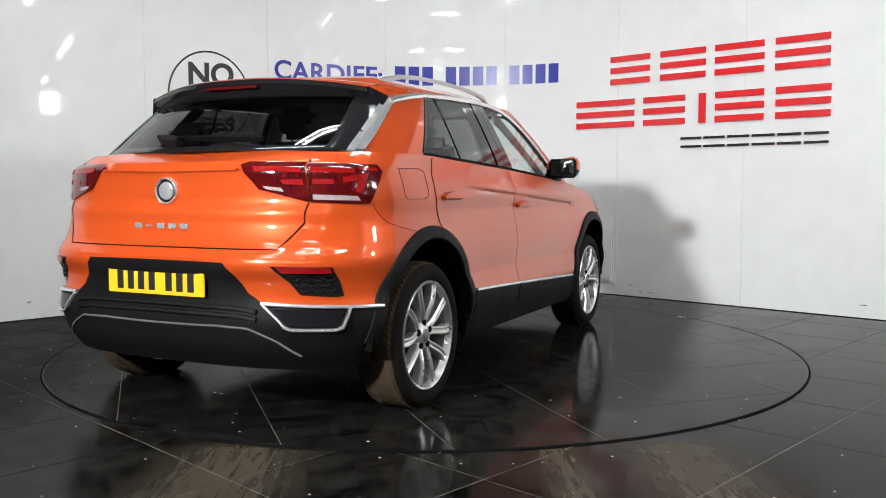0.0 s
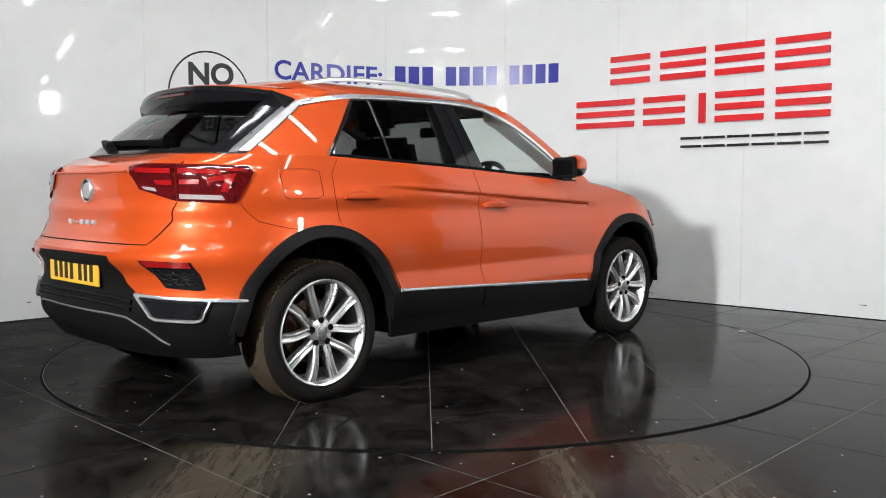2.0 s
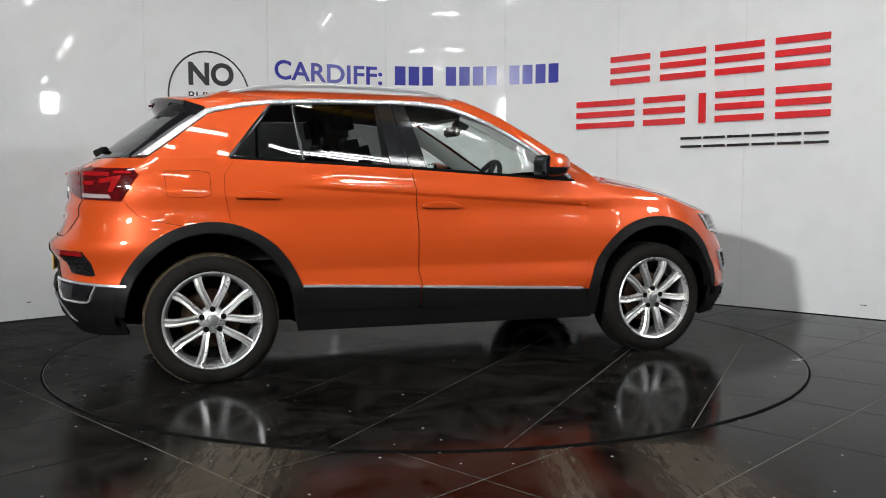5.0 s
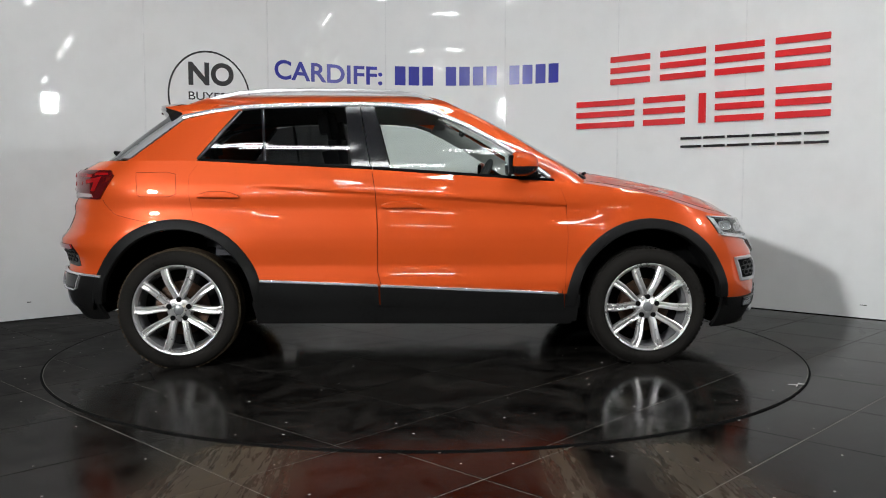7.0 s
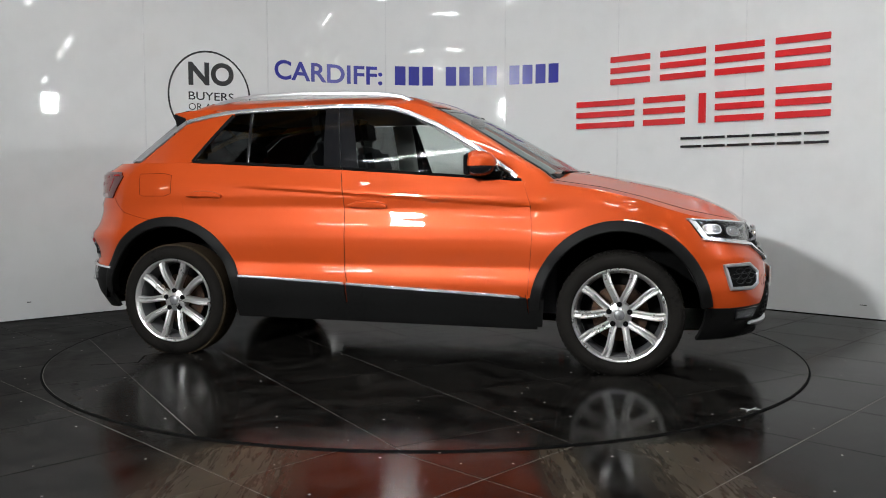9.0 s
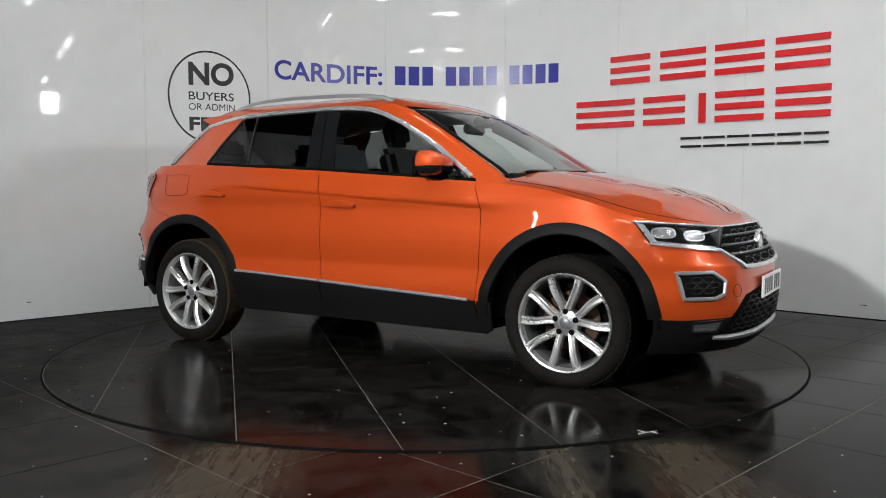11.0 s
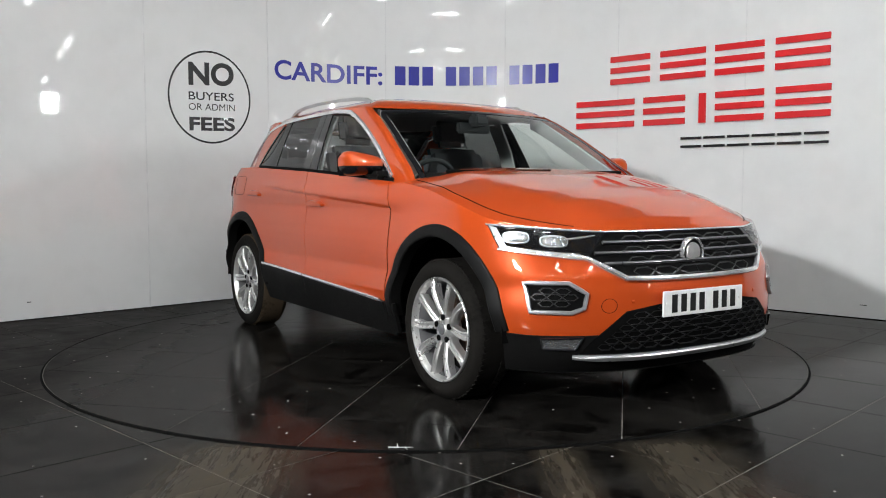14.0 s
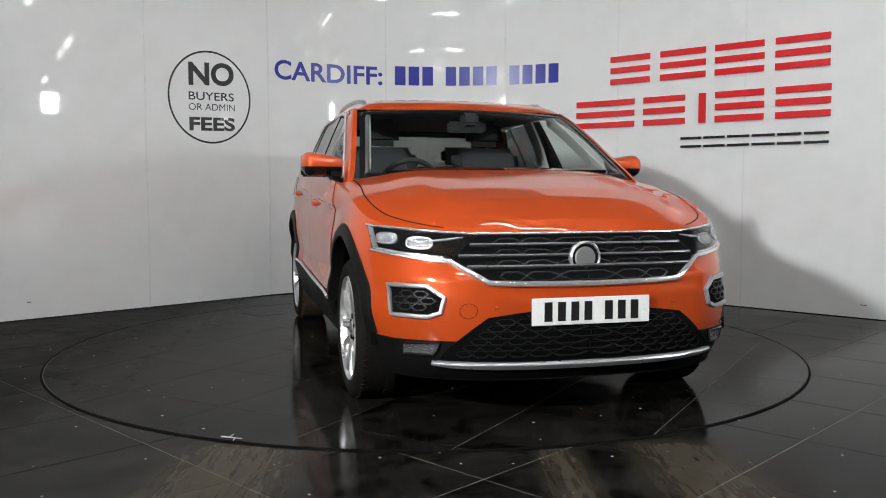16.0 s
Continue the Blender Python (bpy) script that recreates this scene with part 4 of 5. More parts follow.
    P("lamp_cover", [(0.755, 0.824), (0.5, 0.808), (0.245, 0.792), (0.335, 0.697), (0.56, 0.717), (0.71, 0.735)], 0.013, LENS, head, "clear lamp cover", 0.002, du=0.025, dv=0.02)
    # front bumper
    P("lower_bumper", [(0.735, 0.372), (0.60, 0.368), (0.338, 0.372), (0.42, 0.29), (0.44, 0.20), (0.735, 0.20)], 0.006, PLASTIC, car, "black lower bumper corner", 0.02)
    fogs = [(0.632, 0.589), (0.448, 0.590), (0.378, 0.545), (0.386, 0.486), (0.435, 0.467), (0.598, 0.469)]
    vent = P("front_vent", fogs, 0.004, RUBBER, car, "black vent in the front bumper", 0.012, du=0.02, dv=0.02)
    part("vent_mesh", hexes(bmesh.new(), [(0.61, 0.578), (0.452, 0.580), (0.396, 0.54), (0.402, 0.492), (0.44, 0.479), (0.588, 0.481)], 0.062, 0.030, side, 0.010), MESH, vent)
    L("vent_frame", fogs, 0.019, 0.011, SATIN, vent, "satin silver vent frame", out=0.003, closed=True)
    fog = P("fog_lamp", [(0.562, 0.353), (0.402, 0.360), (0.434, 0.316), (0.562, 0.316)], 0.010, LAMP_REFLECTOR, car, "clear front fog lamp", 0.01, du=0.015, dv=0.01)
    L("fog_bezel", [(0.566, 0.357), (0.396, 0.364), (0.432, 0.312), (0.566, 0.312)], 0.010, 0.008, GLOSS_BLACK, fog, "black bezel", out=0.008, closed=True)
    L("sensor", [(0.194, 0.508), (0.204, 0.508)], 0.014, 0.004, PAINT, car, "round parking sensor", step=0.004)
    if side < 0:
        L("towing_cover", [(0.288 + 0.030 * math.cos(q), 0.494 + 0.030 * math.sin(q)) for q in np.linspace(0, 2 * math.pi, 24, endpoint=False)], 0.0022, 0.0008, GAP, car, "outline of the round towing eye cover", out=0.0006, closed=True, step=0.01)
    # side glass and pillars
    G = glass_side
    P("quarter_window", [(-1.178, 1.150), (-0.832, 1.133), (-0.858, 1.430), (-0.962, 1.416)], -0.004, PRIVACY, rear, "dark tinted quarter window", 0.003, G, 0.05, 0.05)
    P("door_window", [(-0.815, 1.132), (-0.352, 1.113), (-0.388, 1.441), (-0.848, 1.431)], -0.004, PRIVACY, rear, "dark tinted rear door window", 0.003, G, 0.05, 0.05)
    P("door_window", [(-0.143, 1.096), (0.705, 1.044), (0.515, 1.185), (0.267, 1.326), (0.12, 1.388), (0.014, 1.418), (-0.228, 1.439)], -0.004, GLASS, front, "clear front door window", 0.003, G, 0.05, 0.05)
    P("pillar_cover", [(-0.352, 1.110), (-0.252, 1.104), (-0.313, 1.446), (-0.392, 1.445)], 0.0, GLOSS_BLACK, rear, "gloss black door pillar", 0.01, G)
    P("pillar_cover", [(-0.247, 1.104), (-0.143, 1.095), (-0.230, 1.443), (-0.308, 1.446)], 0.0, GLOSS_BLACK, front, "gloss black door pillar", 0.01, G)
    P("mirror_panel", [(0.69, 1.044), (0.80, 1.028), (0.62, 1.143), (0.565, 1.145)], 0.0, GLOSS_BLACK, front, "black mirror base panel", 0.01, G)
    L("window_bar", [(-0.823, 1.133), (-0.853, 1.430)], 0.016, 0.004, GLOSS_BLACK, rear, place=G, out=-0.004)
    L("window_seal", [(-1.185, 1.142), (-0.24, 1.098)], 0.016, 0.008, RUBBER, rear, place=G, out=-0.004)
    L("window_seal", [(-0.235, 1.097), (0.77, 1.032)], 0.016, 0.008, RUBBER, front, place=G, out=-0.004)
    L("window_seal", [(-1.192, 1.145), (-0.975, 1.416)], 0.022, 0.004, GLOSS_BLACK, rear, place=G, out=-0.003)
    path = [(-1.29, 1.382), (-1.22, 1.397), (-1.12, 1.416), (-0.963, 1.437), (-0.70, 1.450), (-0.304, 1.459), (-0.15, 1.456), (0.014, 1.440), (0.12, 1.408), (0.267, 1.347), (0.40, 1.277), (0.518, 1.207), (0.64, 1.122), (0.745, 1.047)]
    L("window_trim", path, 0.026, 0.009, CHROME, car, "bright strip over the side windows", place=G, out=0.0)
    P("pillar_trim", [(-1.626, 1.150), (-1.577, 1.150), (-1.422, 1.266), (-1.285, 1.370), (-1.22, 1.388), (-1.215, 1.404), (-1.295, 1.390), (-1.447, 1.286)], 0.006, SATIN, car, "broad satin silver rear pillar trim", 0.02, G)
    P("rear_pillar", [(-1.60, 1.135), (-1.565, 1.155), (-1.42, 1.262), (-1.285, 1.367), (-1.22, 1.383), (-1.12, 1.404), (-0.968, 1.425), (-1.20, 1.135)], 0.0, PAINT, car, "orange rear pillar", 0.02, G)
    # side of the roof spoiler: orange above, black wedge below
    P("spoiler_side", [(-1.402, 1.440), (-1.272, 1.398), (-1.15, 1.420), (-1.10, 1.452), (-1.25, 1.454)], 0.003, PAINT, car, "orange side of the roof spoiler", 0.012, G)
    P("spoiler_cheek", [(-1.402, 1.438), (-1.358, 1.356), (-1.292, 1.384), (-1.274, 1.396)], 0.001, GLOSS_BLACK, car, "black wedge under the roof spoiler", 0.03, G)
    # windscreen pillar
    bm, rows = bmesh.new(), []
    xs, zs = [q[0] for q in path[6:]], [q[1] for q in path[6:]]
    for z in np.linspace(1.0, 1.462, 22):
        xc = float(np.interp(-z, [-v for v in zs], xs)) if z > 1.047 else 0.745 + (1.047 - z) * 1.4
        x = xc
        for _ in range(30):
            x = 0.5 * x + 0.5 * screen_x(side_glass_y(x, z), z)
        yc = side_glass_y(x, z)
        e = yc - 0.026
        col = []
        for q in range(9):
            t = q / 8
            a, b, c = Vector((xc, side_glass_y(xc, z), z)), Vector((x + 0.01, yc + 0.004, z)), Vector((screen_x(e, z), e, z))
            w = (1 - t) ** 2 * a + 2 * t * (1 - t) * (b * 1.0) + t * t * c
            lin = a.lerp(b, t * 2) if t < 0.5 else b.lerp(c, t * 2 - 1)
            w = w.lerp(lin, 0.55)
            col.append(bm.verts.new((w.x, side * w.y, w.z)))
        rows.append(col)
    for a, b in zip(rows, rows[1:]):
        for k in range(8):
            bm.faces.new((a[k], a[k + 1], b[k + 1], b[k]))
    bmesh.ops.recalc_face_normals(bm, faces=bm.faces)
    if sum(f.normal.y * side for f in bm.faces) < 0:
        bmesh.ops.reverse_faces(bm, faces=bm.faces)
    part("windscreen_pillar", bm, PAINT, car, "orange windscreen pillar")
    # orange cant rail from the window strip up to the roof
    rim = [roof_rim(k) for k in np.linspace(1, 2, 40)]
    bm, rows = bmesh.new(), []
    for x in np.linspace(-1.30, -0.10, 34):
        zc = float(np.interp(x, [q[0] for q in path], [q[1] for q in path])) + 0.004
        yr = float(np.interp(x, [q[0] for q in rim[::-1]], [q[1] for q in rim[::-1]])) - 0.012
        xr, zr = min(max(x, rim[-1][0]), rim[0][0]), 1.4575
        a, c = Vector((x, side_glass_y(x, zc), zc)), Vector((xr, yr, max(zr, zc)))
        b = Vector((x, max(a.y, c.y) + 0.001, max(a.z, c.z - 0.012)))
        col = []
        for t in np.linspace(0, 1, 6):
            w = a * (1 - t) ** 2 + b * 2 * t * (1 - t) + c * t * t
            col.append(bm.verts.new((w.x, side * w.y, w.z)))
        rows.append(col)
    for a, b in zip(rows, rows[1:]):
        for k in range(5):
            bm.faces.new((a[k], a[k + 1], b[k + 1], b[k]))
    bmesh.ops.recalc_face_normals(bm, faces=bm.faces)
    if sum(f.normal.y * side for f in bm.faces) < 0:
        bmesh.ops.reverse_faces(bm, faces=bm.faces)
    part("cant_rail", bm, PAINT, car, "orange cant rail over the windows")
    # black corner between rear pillar trim and rear window
    bm, rows = bmesh.new(), []
    for z in np.linspace(1.145, 1.45, 14):
        xd = float(np.interp(z, [1.150, 1.286, 1.390, 1.45], [-1.632, -1.447, -1.295, -1.20]))
        a, c = Vector((xd, side_glass_y(xd, z) + 0.002, z)), Vector((rear_glass_x(0.60, z), 0.60, z))
        rows.append([bm.verts.new((q.x, side * q.y, q.z)) for q in (a, a.lerp(c, 0.5) + Vector((-0.006, 0.006, 0)), c)])
    for a, b in zip(rows, rows[1:]):
        for k in range(2):
            bm.faces.new((a[k], a[k + 1], b[k + 1], b[k]))
    bmesh.ops.recalc_face_normals(bm, faces=bm.faces)
    back_trim = bmesh.new()
    strips = [[back_trim.verts.new(q + Vector((-0.002, 0.002 * side, 0.0))) for q in (c[0].co, c[0].co.lerp(c[1].co, 0.55))] for c in rows[:12]]
    for a, b in zip(strips, strips[1:]):
        back_trim.faces.new((a[0], a[1], b[1], b[0]))
    bmesh.ops.solidify(back_trim, geom=list(back_trim.faces), thickness=0.003)
    bmesh.ops.recalc_face_normals(back_trim, faces=back_trim.faces)
    part("pillar_trim_return", back_trim, SATIN, car, "satin silver edge turned round to the rear window")
    part("rear_window_cheek", bm, GLOSS_BLACK, car, "gloss black corner beside the rear window")
    # roof rail
    pts = [(0.150, 0.545, 1.478), (0.10, 0.55, 1.505), (0.03, 0.555, 1.535), (-0.1, 0.56, 1.550), (-0.3, 0.565, 1.558), (-0.6, 0.565, 1.562), (-0.85, 0.56, 1.556), (-1.0, 0.55, 1.545), (-1.12, 0.535, 1.522), (-1.2, 0.525, 1.495)]
    rail = part("roof_rail", sweep(bmesh.new(), [(x, side * (y + 0.02), z - 0.022) for x, y, z in pts], [(0, 0.25 * side, 1)] * len(pts), 0.025, 0.017), SATIN, car, "satin silver roof rail")
    for x, z in ((0.05, 1.475),):
        part("rail_foot", boxed(x - 0.04, x + 0.04, side * 0.568, side * 0.594, z - 0.01, z + 0.014, bevel=0.006), PLASTIC, rail, "black foot")
    # door mirror
    mirror = new("door_mirror")
    mirror.parent = car
    tagged(mirror, "orange door mirror with a black lower shell")

    def pod(z_lo, z_hi, mt, name, label, grow=0.0):
        bm, rows = bmesh.new(), []
        for y in np.linspace(0.80, 1.015, 12):
            t = (y - 0.80) / 0.215
            sx = (0.055 + 0.062 * t ** 0.6) * (1 - max(0, (t - 0.72) / 0.28) ** 3 * 0.62) + grow
            sz = (0.042 + 0.030 * t ** 0.6) * (1 - max(0, (t - 0.72) / 0.28) ** 3 * 0.55) + grow
            cx, cz = 0.572 - 0.03 * t, 1.108 + 0.012 * t
            col = []
            for k in range(20):
                a = 2 * math.pi * k / 20
                ca, sa = math.cos(a), math.sin(a)
                x = cx + sx * (abs(ca) ** 0.8) * (1 if ca > 0 else -0.42)
                z = cz + sz * (abs(sa) ** 0.8) * (1 if sa > 0 else -1)
                col.append(bm.verts.new((x, side * y, min(max(z, z_lo), z_hi))))
            rows.append(col)
        for a, b in zip(rows, rows[1:]):
            for k in range(20):
                bm.faces.new((a[k], a[(k + 1) % 20], b[(k + 1) % 20], b[k]))
        bm.faces.new(rows[0])
        bm.faces.new(rows[-1][::-1])
        bmesh.ops.recalc_face_normals(bm, faces=bm.faces)
        return part(name, bm, mt, mirror, label)
    pod(1.102, 2, PAINT, "mirror_cap", "orange mirror cap")
    pod(0, 1.104, GLOSS_BLACK, "mirror_shell", "black lower mirror shell", -0.002)
    part("mirror_bezel", boxed(0.494, 0.516, side * 0.835, side * 1.012, 1.050, 1.172, bevel=0.010), GLOSS_BLACK, mirror, "black mirror bezel")
    bm = boxed(0.55, 0.69, side * 0.765, side * 0.88, 1.032, 1.078, bevel=0.018)
    part("mirror_arm", bm, PLASTIC, mirror, "black mirror arm")
    bm = boxed(0.4895, 0.4965, side * 0.848, side * 0.998, 1.064, 1.158, bevel=0.003)
    part("mirror_glass", bm, MIRROR, mirror, "mirror glass")


side_parts(-1)
side_parts(1)

# parts across the middle: roof, spoiler, screens
bm, rows = bmesh.new(), []
KS = np.concatenate([np.linspace(0, 1, 14), np.linspace(1, 2, 34)[1:], np.linspace(2, 3, 14)[1:]])
for k in (1, 0.985, 0.96, 0.92, 0.87, 0.8, 0.7, 0.58, 0.44, 0.3, 0.15, 0.02):
    one = [roof_rim(q) for q in KS]
    loop = one + [(x, -y) for x, y in one[-2:0:-1]]
    rows.append([bm.verts.new((-0.53 + (x + 0.53) * k, y * k, 1.452 + 0.092 * (1 - k ** 6))) for x, y in loop])
for a, b in zip(rows, rows[1:]):
    for i in range(len(a)):
        bm.faces.new((a[i], a[(i + 1) % len(a)], b[(i + 1) % len(a)], b[i]))
bm.faces.new(rows[-1])
bmesh.ops.recalc_face_normals(bm, faces=bm.faces)
roof = part("roof", bm, PAINT, car, "orange roof panel")
bm, rows = bmesh.new(), []
for k in (1, 0.9, 0.7, 0.4):
    one = [roof_rim(q) for q in KS[::2]]
    loop = one + [(x, -y) for x, y in one[-2:0:-1]]
    rows.append([bm.verts.new((-0.53 + (x * 0.985 + 0.53) * k, y * 0.985 * k, 1.44 + 0.06 * (1 - k ** 3))) for x, y in loop])
for a, b in zip(rows, rows[1:]):
    for i in range(len(a)):
        bm.faces.new((a[i], b[i], b[(i + 1) % len(a)], a[(i + 1) % len(a)]))
bm.faces.new(rows[-1])
part("headlining", bm, LINING, car, "pale grey headlining")
ws = [(-0.745, 1.045), (0.745, 1.045), (0.712, 1.16), (0.677, 1.28), (0.640, 1.40), (0.61, 1.432), (0.3, 1.447), (0, 1.452), (-0.3, 1.447), (-0.61, 1.432), (-0.640, 1.40), (-0.677, 1.28), (-0.712, 1.16)]
screen = part("windscreen", patch(bmesh.new(), windscreen_at, ws, -0.003, 0.004, 1, 0.08, 0.04), GLASS, car, "clear windscreen")
part("screen_border", trim(bmesh.new(), windscreen_at, ws, 0.030, 0.002, 1, 0.06, -0.003, True), GLOSS_BLACK, screen, "black border")
part("screen_border", trim(bmesh.new(), windscreen_at, [(-0.6, 1.43), (-0.3, 1.441), (0, 1.445), (0.3, 1.441), (0.6, 1.43)], 0.035, 0.002, 1, 0.06, -0.003), GLOSS_BLACK, screen, "black border")
part("scuttle", trim(bmesh.new(), windscreen_at, [(-0.73, 1.045), (0.73, 1.045)], 0.07, 0.012, 1, 0.06, -0.006), PLASTIC, car, "black scuttle panel")
for y0, y1 in ((-0.62, -0.02), (0.02, 0.60)):
    part("wiper", trim(bmesh.new(), windscreen_at, [(y0, 1.062), (y1, 1.070)], 0.014, 0.014, 1, 0.06, 0.006), RUBBER, car, "black wiper blade")
rw = [(-0.635, 1.158), (0.635, 1.158), (0.60, 1.28), (0.575, 1.42), (-0.575, 1.42), (-0.60, 1.28)]
back = part("rear_window", patch(bmesh.new(), rear_window_at, rw, -0.003, 0.004, -1, 0.08, 0.04), REAR_GLASS, car, "dark tinted rear window")
part("window_border", trim(bmesh.new(), rear_window_at, rw, 0.035, 0.002, 1, 0.06, -0.003, True), GLOSS_BLACK, back, "black border")
wiper = part("rear_wiper", trim(bmesh.new(), rear_window_at, [(-0.34, 1.185), (0.16, 1.196)], 0.018, 0.022, 1, 0.05, 0.004, taper=[1, 1, 0.8, 0.5]), RUBBER, car, "black rear wiper")
part("wiper_pivot", trim(bmesh.new(), rear_window_at, [(0.06, 1.172), (0.20, 1.190)], 0.05, 0.04, 1, 0.03, 0.0, taper=[0.7, 1, 0.8, 0.4]), PLASTIC, wiper)

bm, rows = bmesh.new(), []
YS = np.linspace(-0.625, 0.625, 41)
for y in YS:
    f = abs(y) / 0.625
    x0 = rear_glass_x(y, 1.452) + 0.05
    xt = rear_glass_x(y, 1.40) - 0.022 - 0.014 * f ** 6
    zt = 1.488 - 0.046 * f ** 2.5
    rows.append([bm.verts.new(q) for q in ((x0, y, 1.484 - 0.03 * f ** 3), ((x0 + xt) / 2, y, 1.490 - 0.033 * f ** 3), (xt + 0.01, y, zt), (xt, y, zt - 0.006))])
for a, b in zip(rows, rows[1:]):
    for k in range(3):
        bm.faces.new((a[k], a[k + 1], b[k + 1], b[k]))
bmesh.ops.recalc_face_normals(bm, faces=bm.faces)
if sum(f.normal.z for f in bm.faces) < 0:
    bmesh.ops.reverse_faces(bm, faces=bm.faces)
spoiler = part("roof_spoiler", bm, PAINT, car, "orange roof spoiler with a black underside")
bm, rows = bmesh.new(), []
for y in YS:
    f = abs(y) / 0.625
    xt = rear_glass_x(y, 1.40) - 0.022 - 0.014 * f ** 6
    zt = 1.482 - 0.046 * f ** 2.5
    low = 1.384 + 0.016 * (1 - f ** 2)
    rows.append([bm.verts.new(q) for q in ((xt + 0.002, y, zt), (xt - 0.004, y, zt - 0.02), (xt + 0.022, y, low + 0.012), (xt + 0.035, y, low), (rear_glass_x(y, 1.41) + 0.005, y, low + 0.03), (rear_glass_x(y, 1.44) + 0.04, y, zt))])
for a, b in zip(rows, rows[1:]):
    for k in range(5):
        bm.faces.new((a[k], a[k + 1], b[k + 1], b[k]))
bm.faces.new(rows[0])
bm.faces.new(rows[-1][::-1])
bmesh.ops.recalc_face_normals(bm, faces=bm.faces)
part("spoiler_lip", bm, GLOSS_BLACK, spoiler, "gloss black spoiler lip")
part("brake_light", boxed(rear_glass_x(0, 1.40) - 0.036, rear_glass_x(0, 1.40) - 0.018, -0.14, 0.14, 1.440, 1.452), RED_LENS, spoiler, "dark red brake light")

# nose
grille = both("grille", [(0, 0.796), (0.236, 0.796), (0.336, 0.692), (0.222, 0.612), (0, 0.605)], 0.0014, RUBBER, car, "black slatted grille", du=0.03, dv=0.02)
for z0, reach in ((0.752, 0.262), (0.708, 0.305), (0.664, 0.282)):
    bm = bmesh.new()
    for side in (1, -1):
        uv, u, k = [], 0.0, 0
        while u < reach - 0.05:
            uv += [(u, z0 + 0.0), (u + 0.05, z0 + 0.0)]
            u += 0.068
            k += 1
        uv.append((reach, uv[-1][1]))
        trim(bm, skin, uv, 0.013, 0.014, side, 0.03, 0.004)
    part("slat", bm, SLAT, grille, "grille slat")
bm = bmesh.new()
for side in (1, -1):
    for z0, shift in ((0.775, 0), (0.730, 1), (0.686, 0), (0.642, 1)):
        hexes(bm, [(0, z0 - 0.012), (0.235 if z0 > 0.65 else 0.2, z0 - 0.012), (0.235 if z0 > 0.65 else 0.2, z0 + 0.012), (0, z0 + 0.012)], 0.072, 0.036, side, 0.006, 0.13)
part("grille_mesh", bm, MESH, grille)
bm = bmesh.new()
for side in (1, -1):
    trim(bm, skin, [(0, 0.597), (0.15, 0.601), (0.220, 0.606), (0.338, 0.686), (0.53, 0.706), (0.712, 0.725)], 0.022, 0.014, side, 0.02, 0.003, taper=[1.1, 1.1, 1.0, 0.8, 0.55])
part("grille_surround", bm, CHROME, car, "chrome strip below grille and headlamps")
bm = bmesh.new()
for side in (1, -1):
    trim(bm, skin, [(0, 0.797), (0.232, 0.797)], 0.010, 0.010, side, 0.02, 0.003)
part("grille_top_strip", bm, CHROME, car, "thin chrome strip over the grille")
low = both("lower_intake", [(0, 0.493), (0.107, 0.490), (0.222, 0.468), (0.345, 0.362), (0.418, 0.290), (0, 0.285)], 0.003, RUBBER, car, "black lower air intake", du=0.03, dv=0.02)
bm = bmesh.new()
for side in (1, -1):
    hexes(bm, [(0, 0.482), (0.105, 0.480), (0.212, 0.460), (0.330, 0.362), (0.395, 0.298), (0, 0.295)], 0.056, 0.030, side, 0.010, 0.14)
part("intake_mesh", bm, MESH, low)
bm = bmesh.new()
for side in (1, -1):
    trim(bm, skin, [(0, 0.270), (0.22, 0.273), (0.36, 0.276), (0.44, 0.282)], 0.032, 0.018, side, 0.02, 0.004, taper=[1, 1, 0.9, 0.5])
part("skid_trim", bm, SATIN, car, "satin silver strip under the intake")
both("chin", [(0, 0.272), (0.43, 0.288), (0.47, 0.20), (0, 0.20)], 0.004, PLASTIC, car, "black chin")

# tail
tail = both("rear_bumper", [(3, 0.698), (2.868, 0.695), (2.80, 0.575), (2.742, 0.528), (2.25, 0.503), (2.285, 0.50), (2.288, 0.27), (2.42, 0.262), (3, 0.258)], 0.005, PLASTIC, car, "black lower rear bumper", 0.02)
bm = bmesh.new()
for side in (1, -1):
    trim(bm, skin, [(3, 0.436), (2.90, 0.440), (2.80, 0.435), (2.70, 0.385), (2.61, 0.325)], 0.007, 0.006, side, 0.02, 0.006)
part("diffuser_trim", bm, GREY_TRIM, tail, "satin silver line of the rear bumper")
for z in (0.515, 0.485):
    bm = bmesh.new()
    for side in (1, -1):
        trim(bm, skin, [(3, z), (2.84, z - 0.004), (2.77, z - 0.016)], 0.020, 0.014, side, 0.02, 0.004)
    part("bumper_rib", bm, PLASTIC, tail)
bm = bmesh.new()
for side in (1, -1):
    trim(bm, skin, [(3, 0.746), (2.70, 0.746), (2.598, 0.85), (2.592, 0.93)], 0.0055, 0.0014, side, 0.02, 0.001)
    trim(bm, skin, [(2.586, 1.084), (2.586, 1.10)], 0.006, 0.0014, side, 0.02, 0.001)
part("tailgate_shut_line", bm, GAP, car)
bm = bmesh.new()
for side in (1, -1):
    trim(bm, skin, [(3, 1.058), (2.85, 1.060)], 0.010, 0.010, side, 0.02, 0.0)
part("tailgate_lip", bm, PAINT, car, "raised lip across the tailgate")
for k in range(5):
    y = 0.135 - 0.062 * k
    part("model_badge", boxed(tail_x(0.83) - 0.014, tail_x(0.83) + 0.002, y - 0.020, y + 0.020, 0.820 if k != 1 else 0.827, 0.842 if k != 1 else 0.834, bevel=0.003), CHROME, car, "small chrome bar of the model badge")


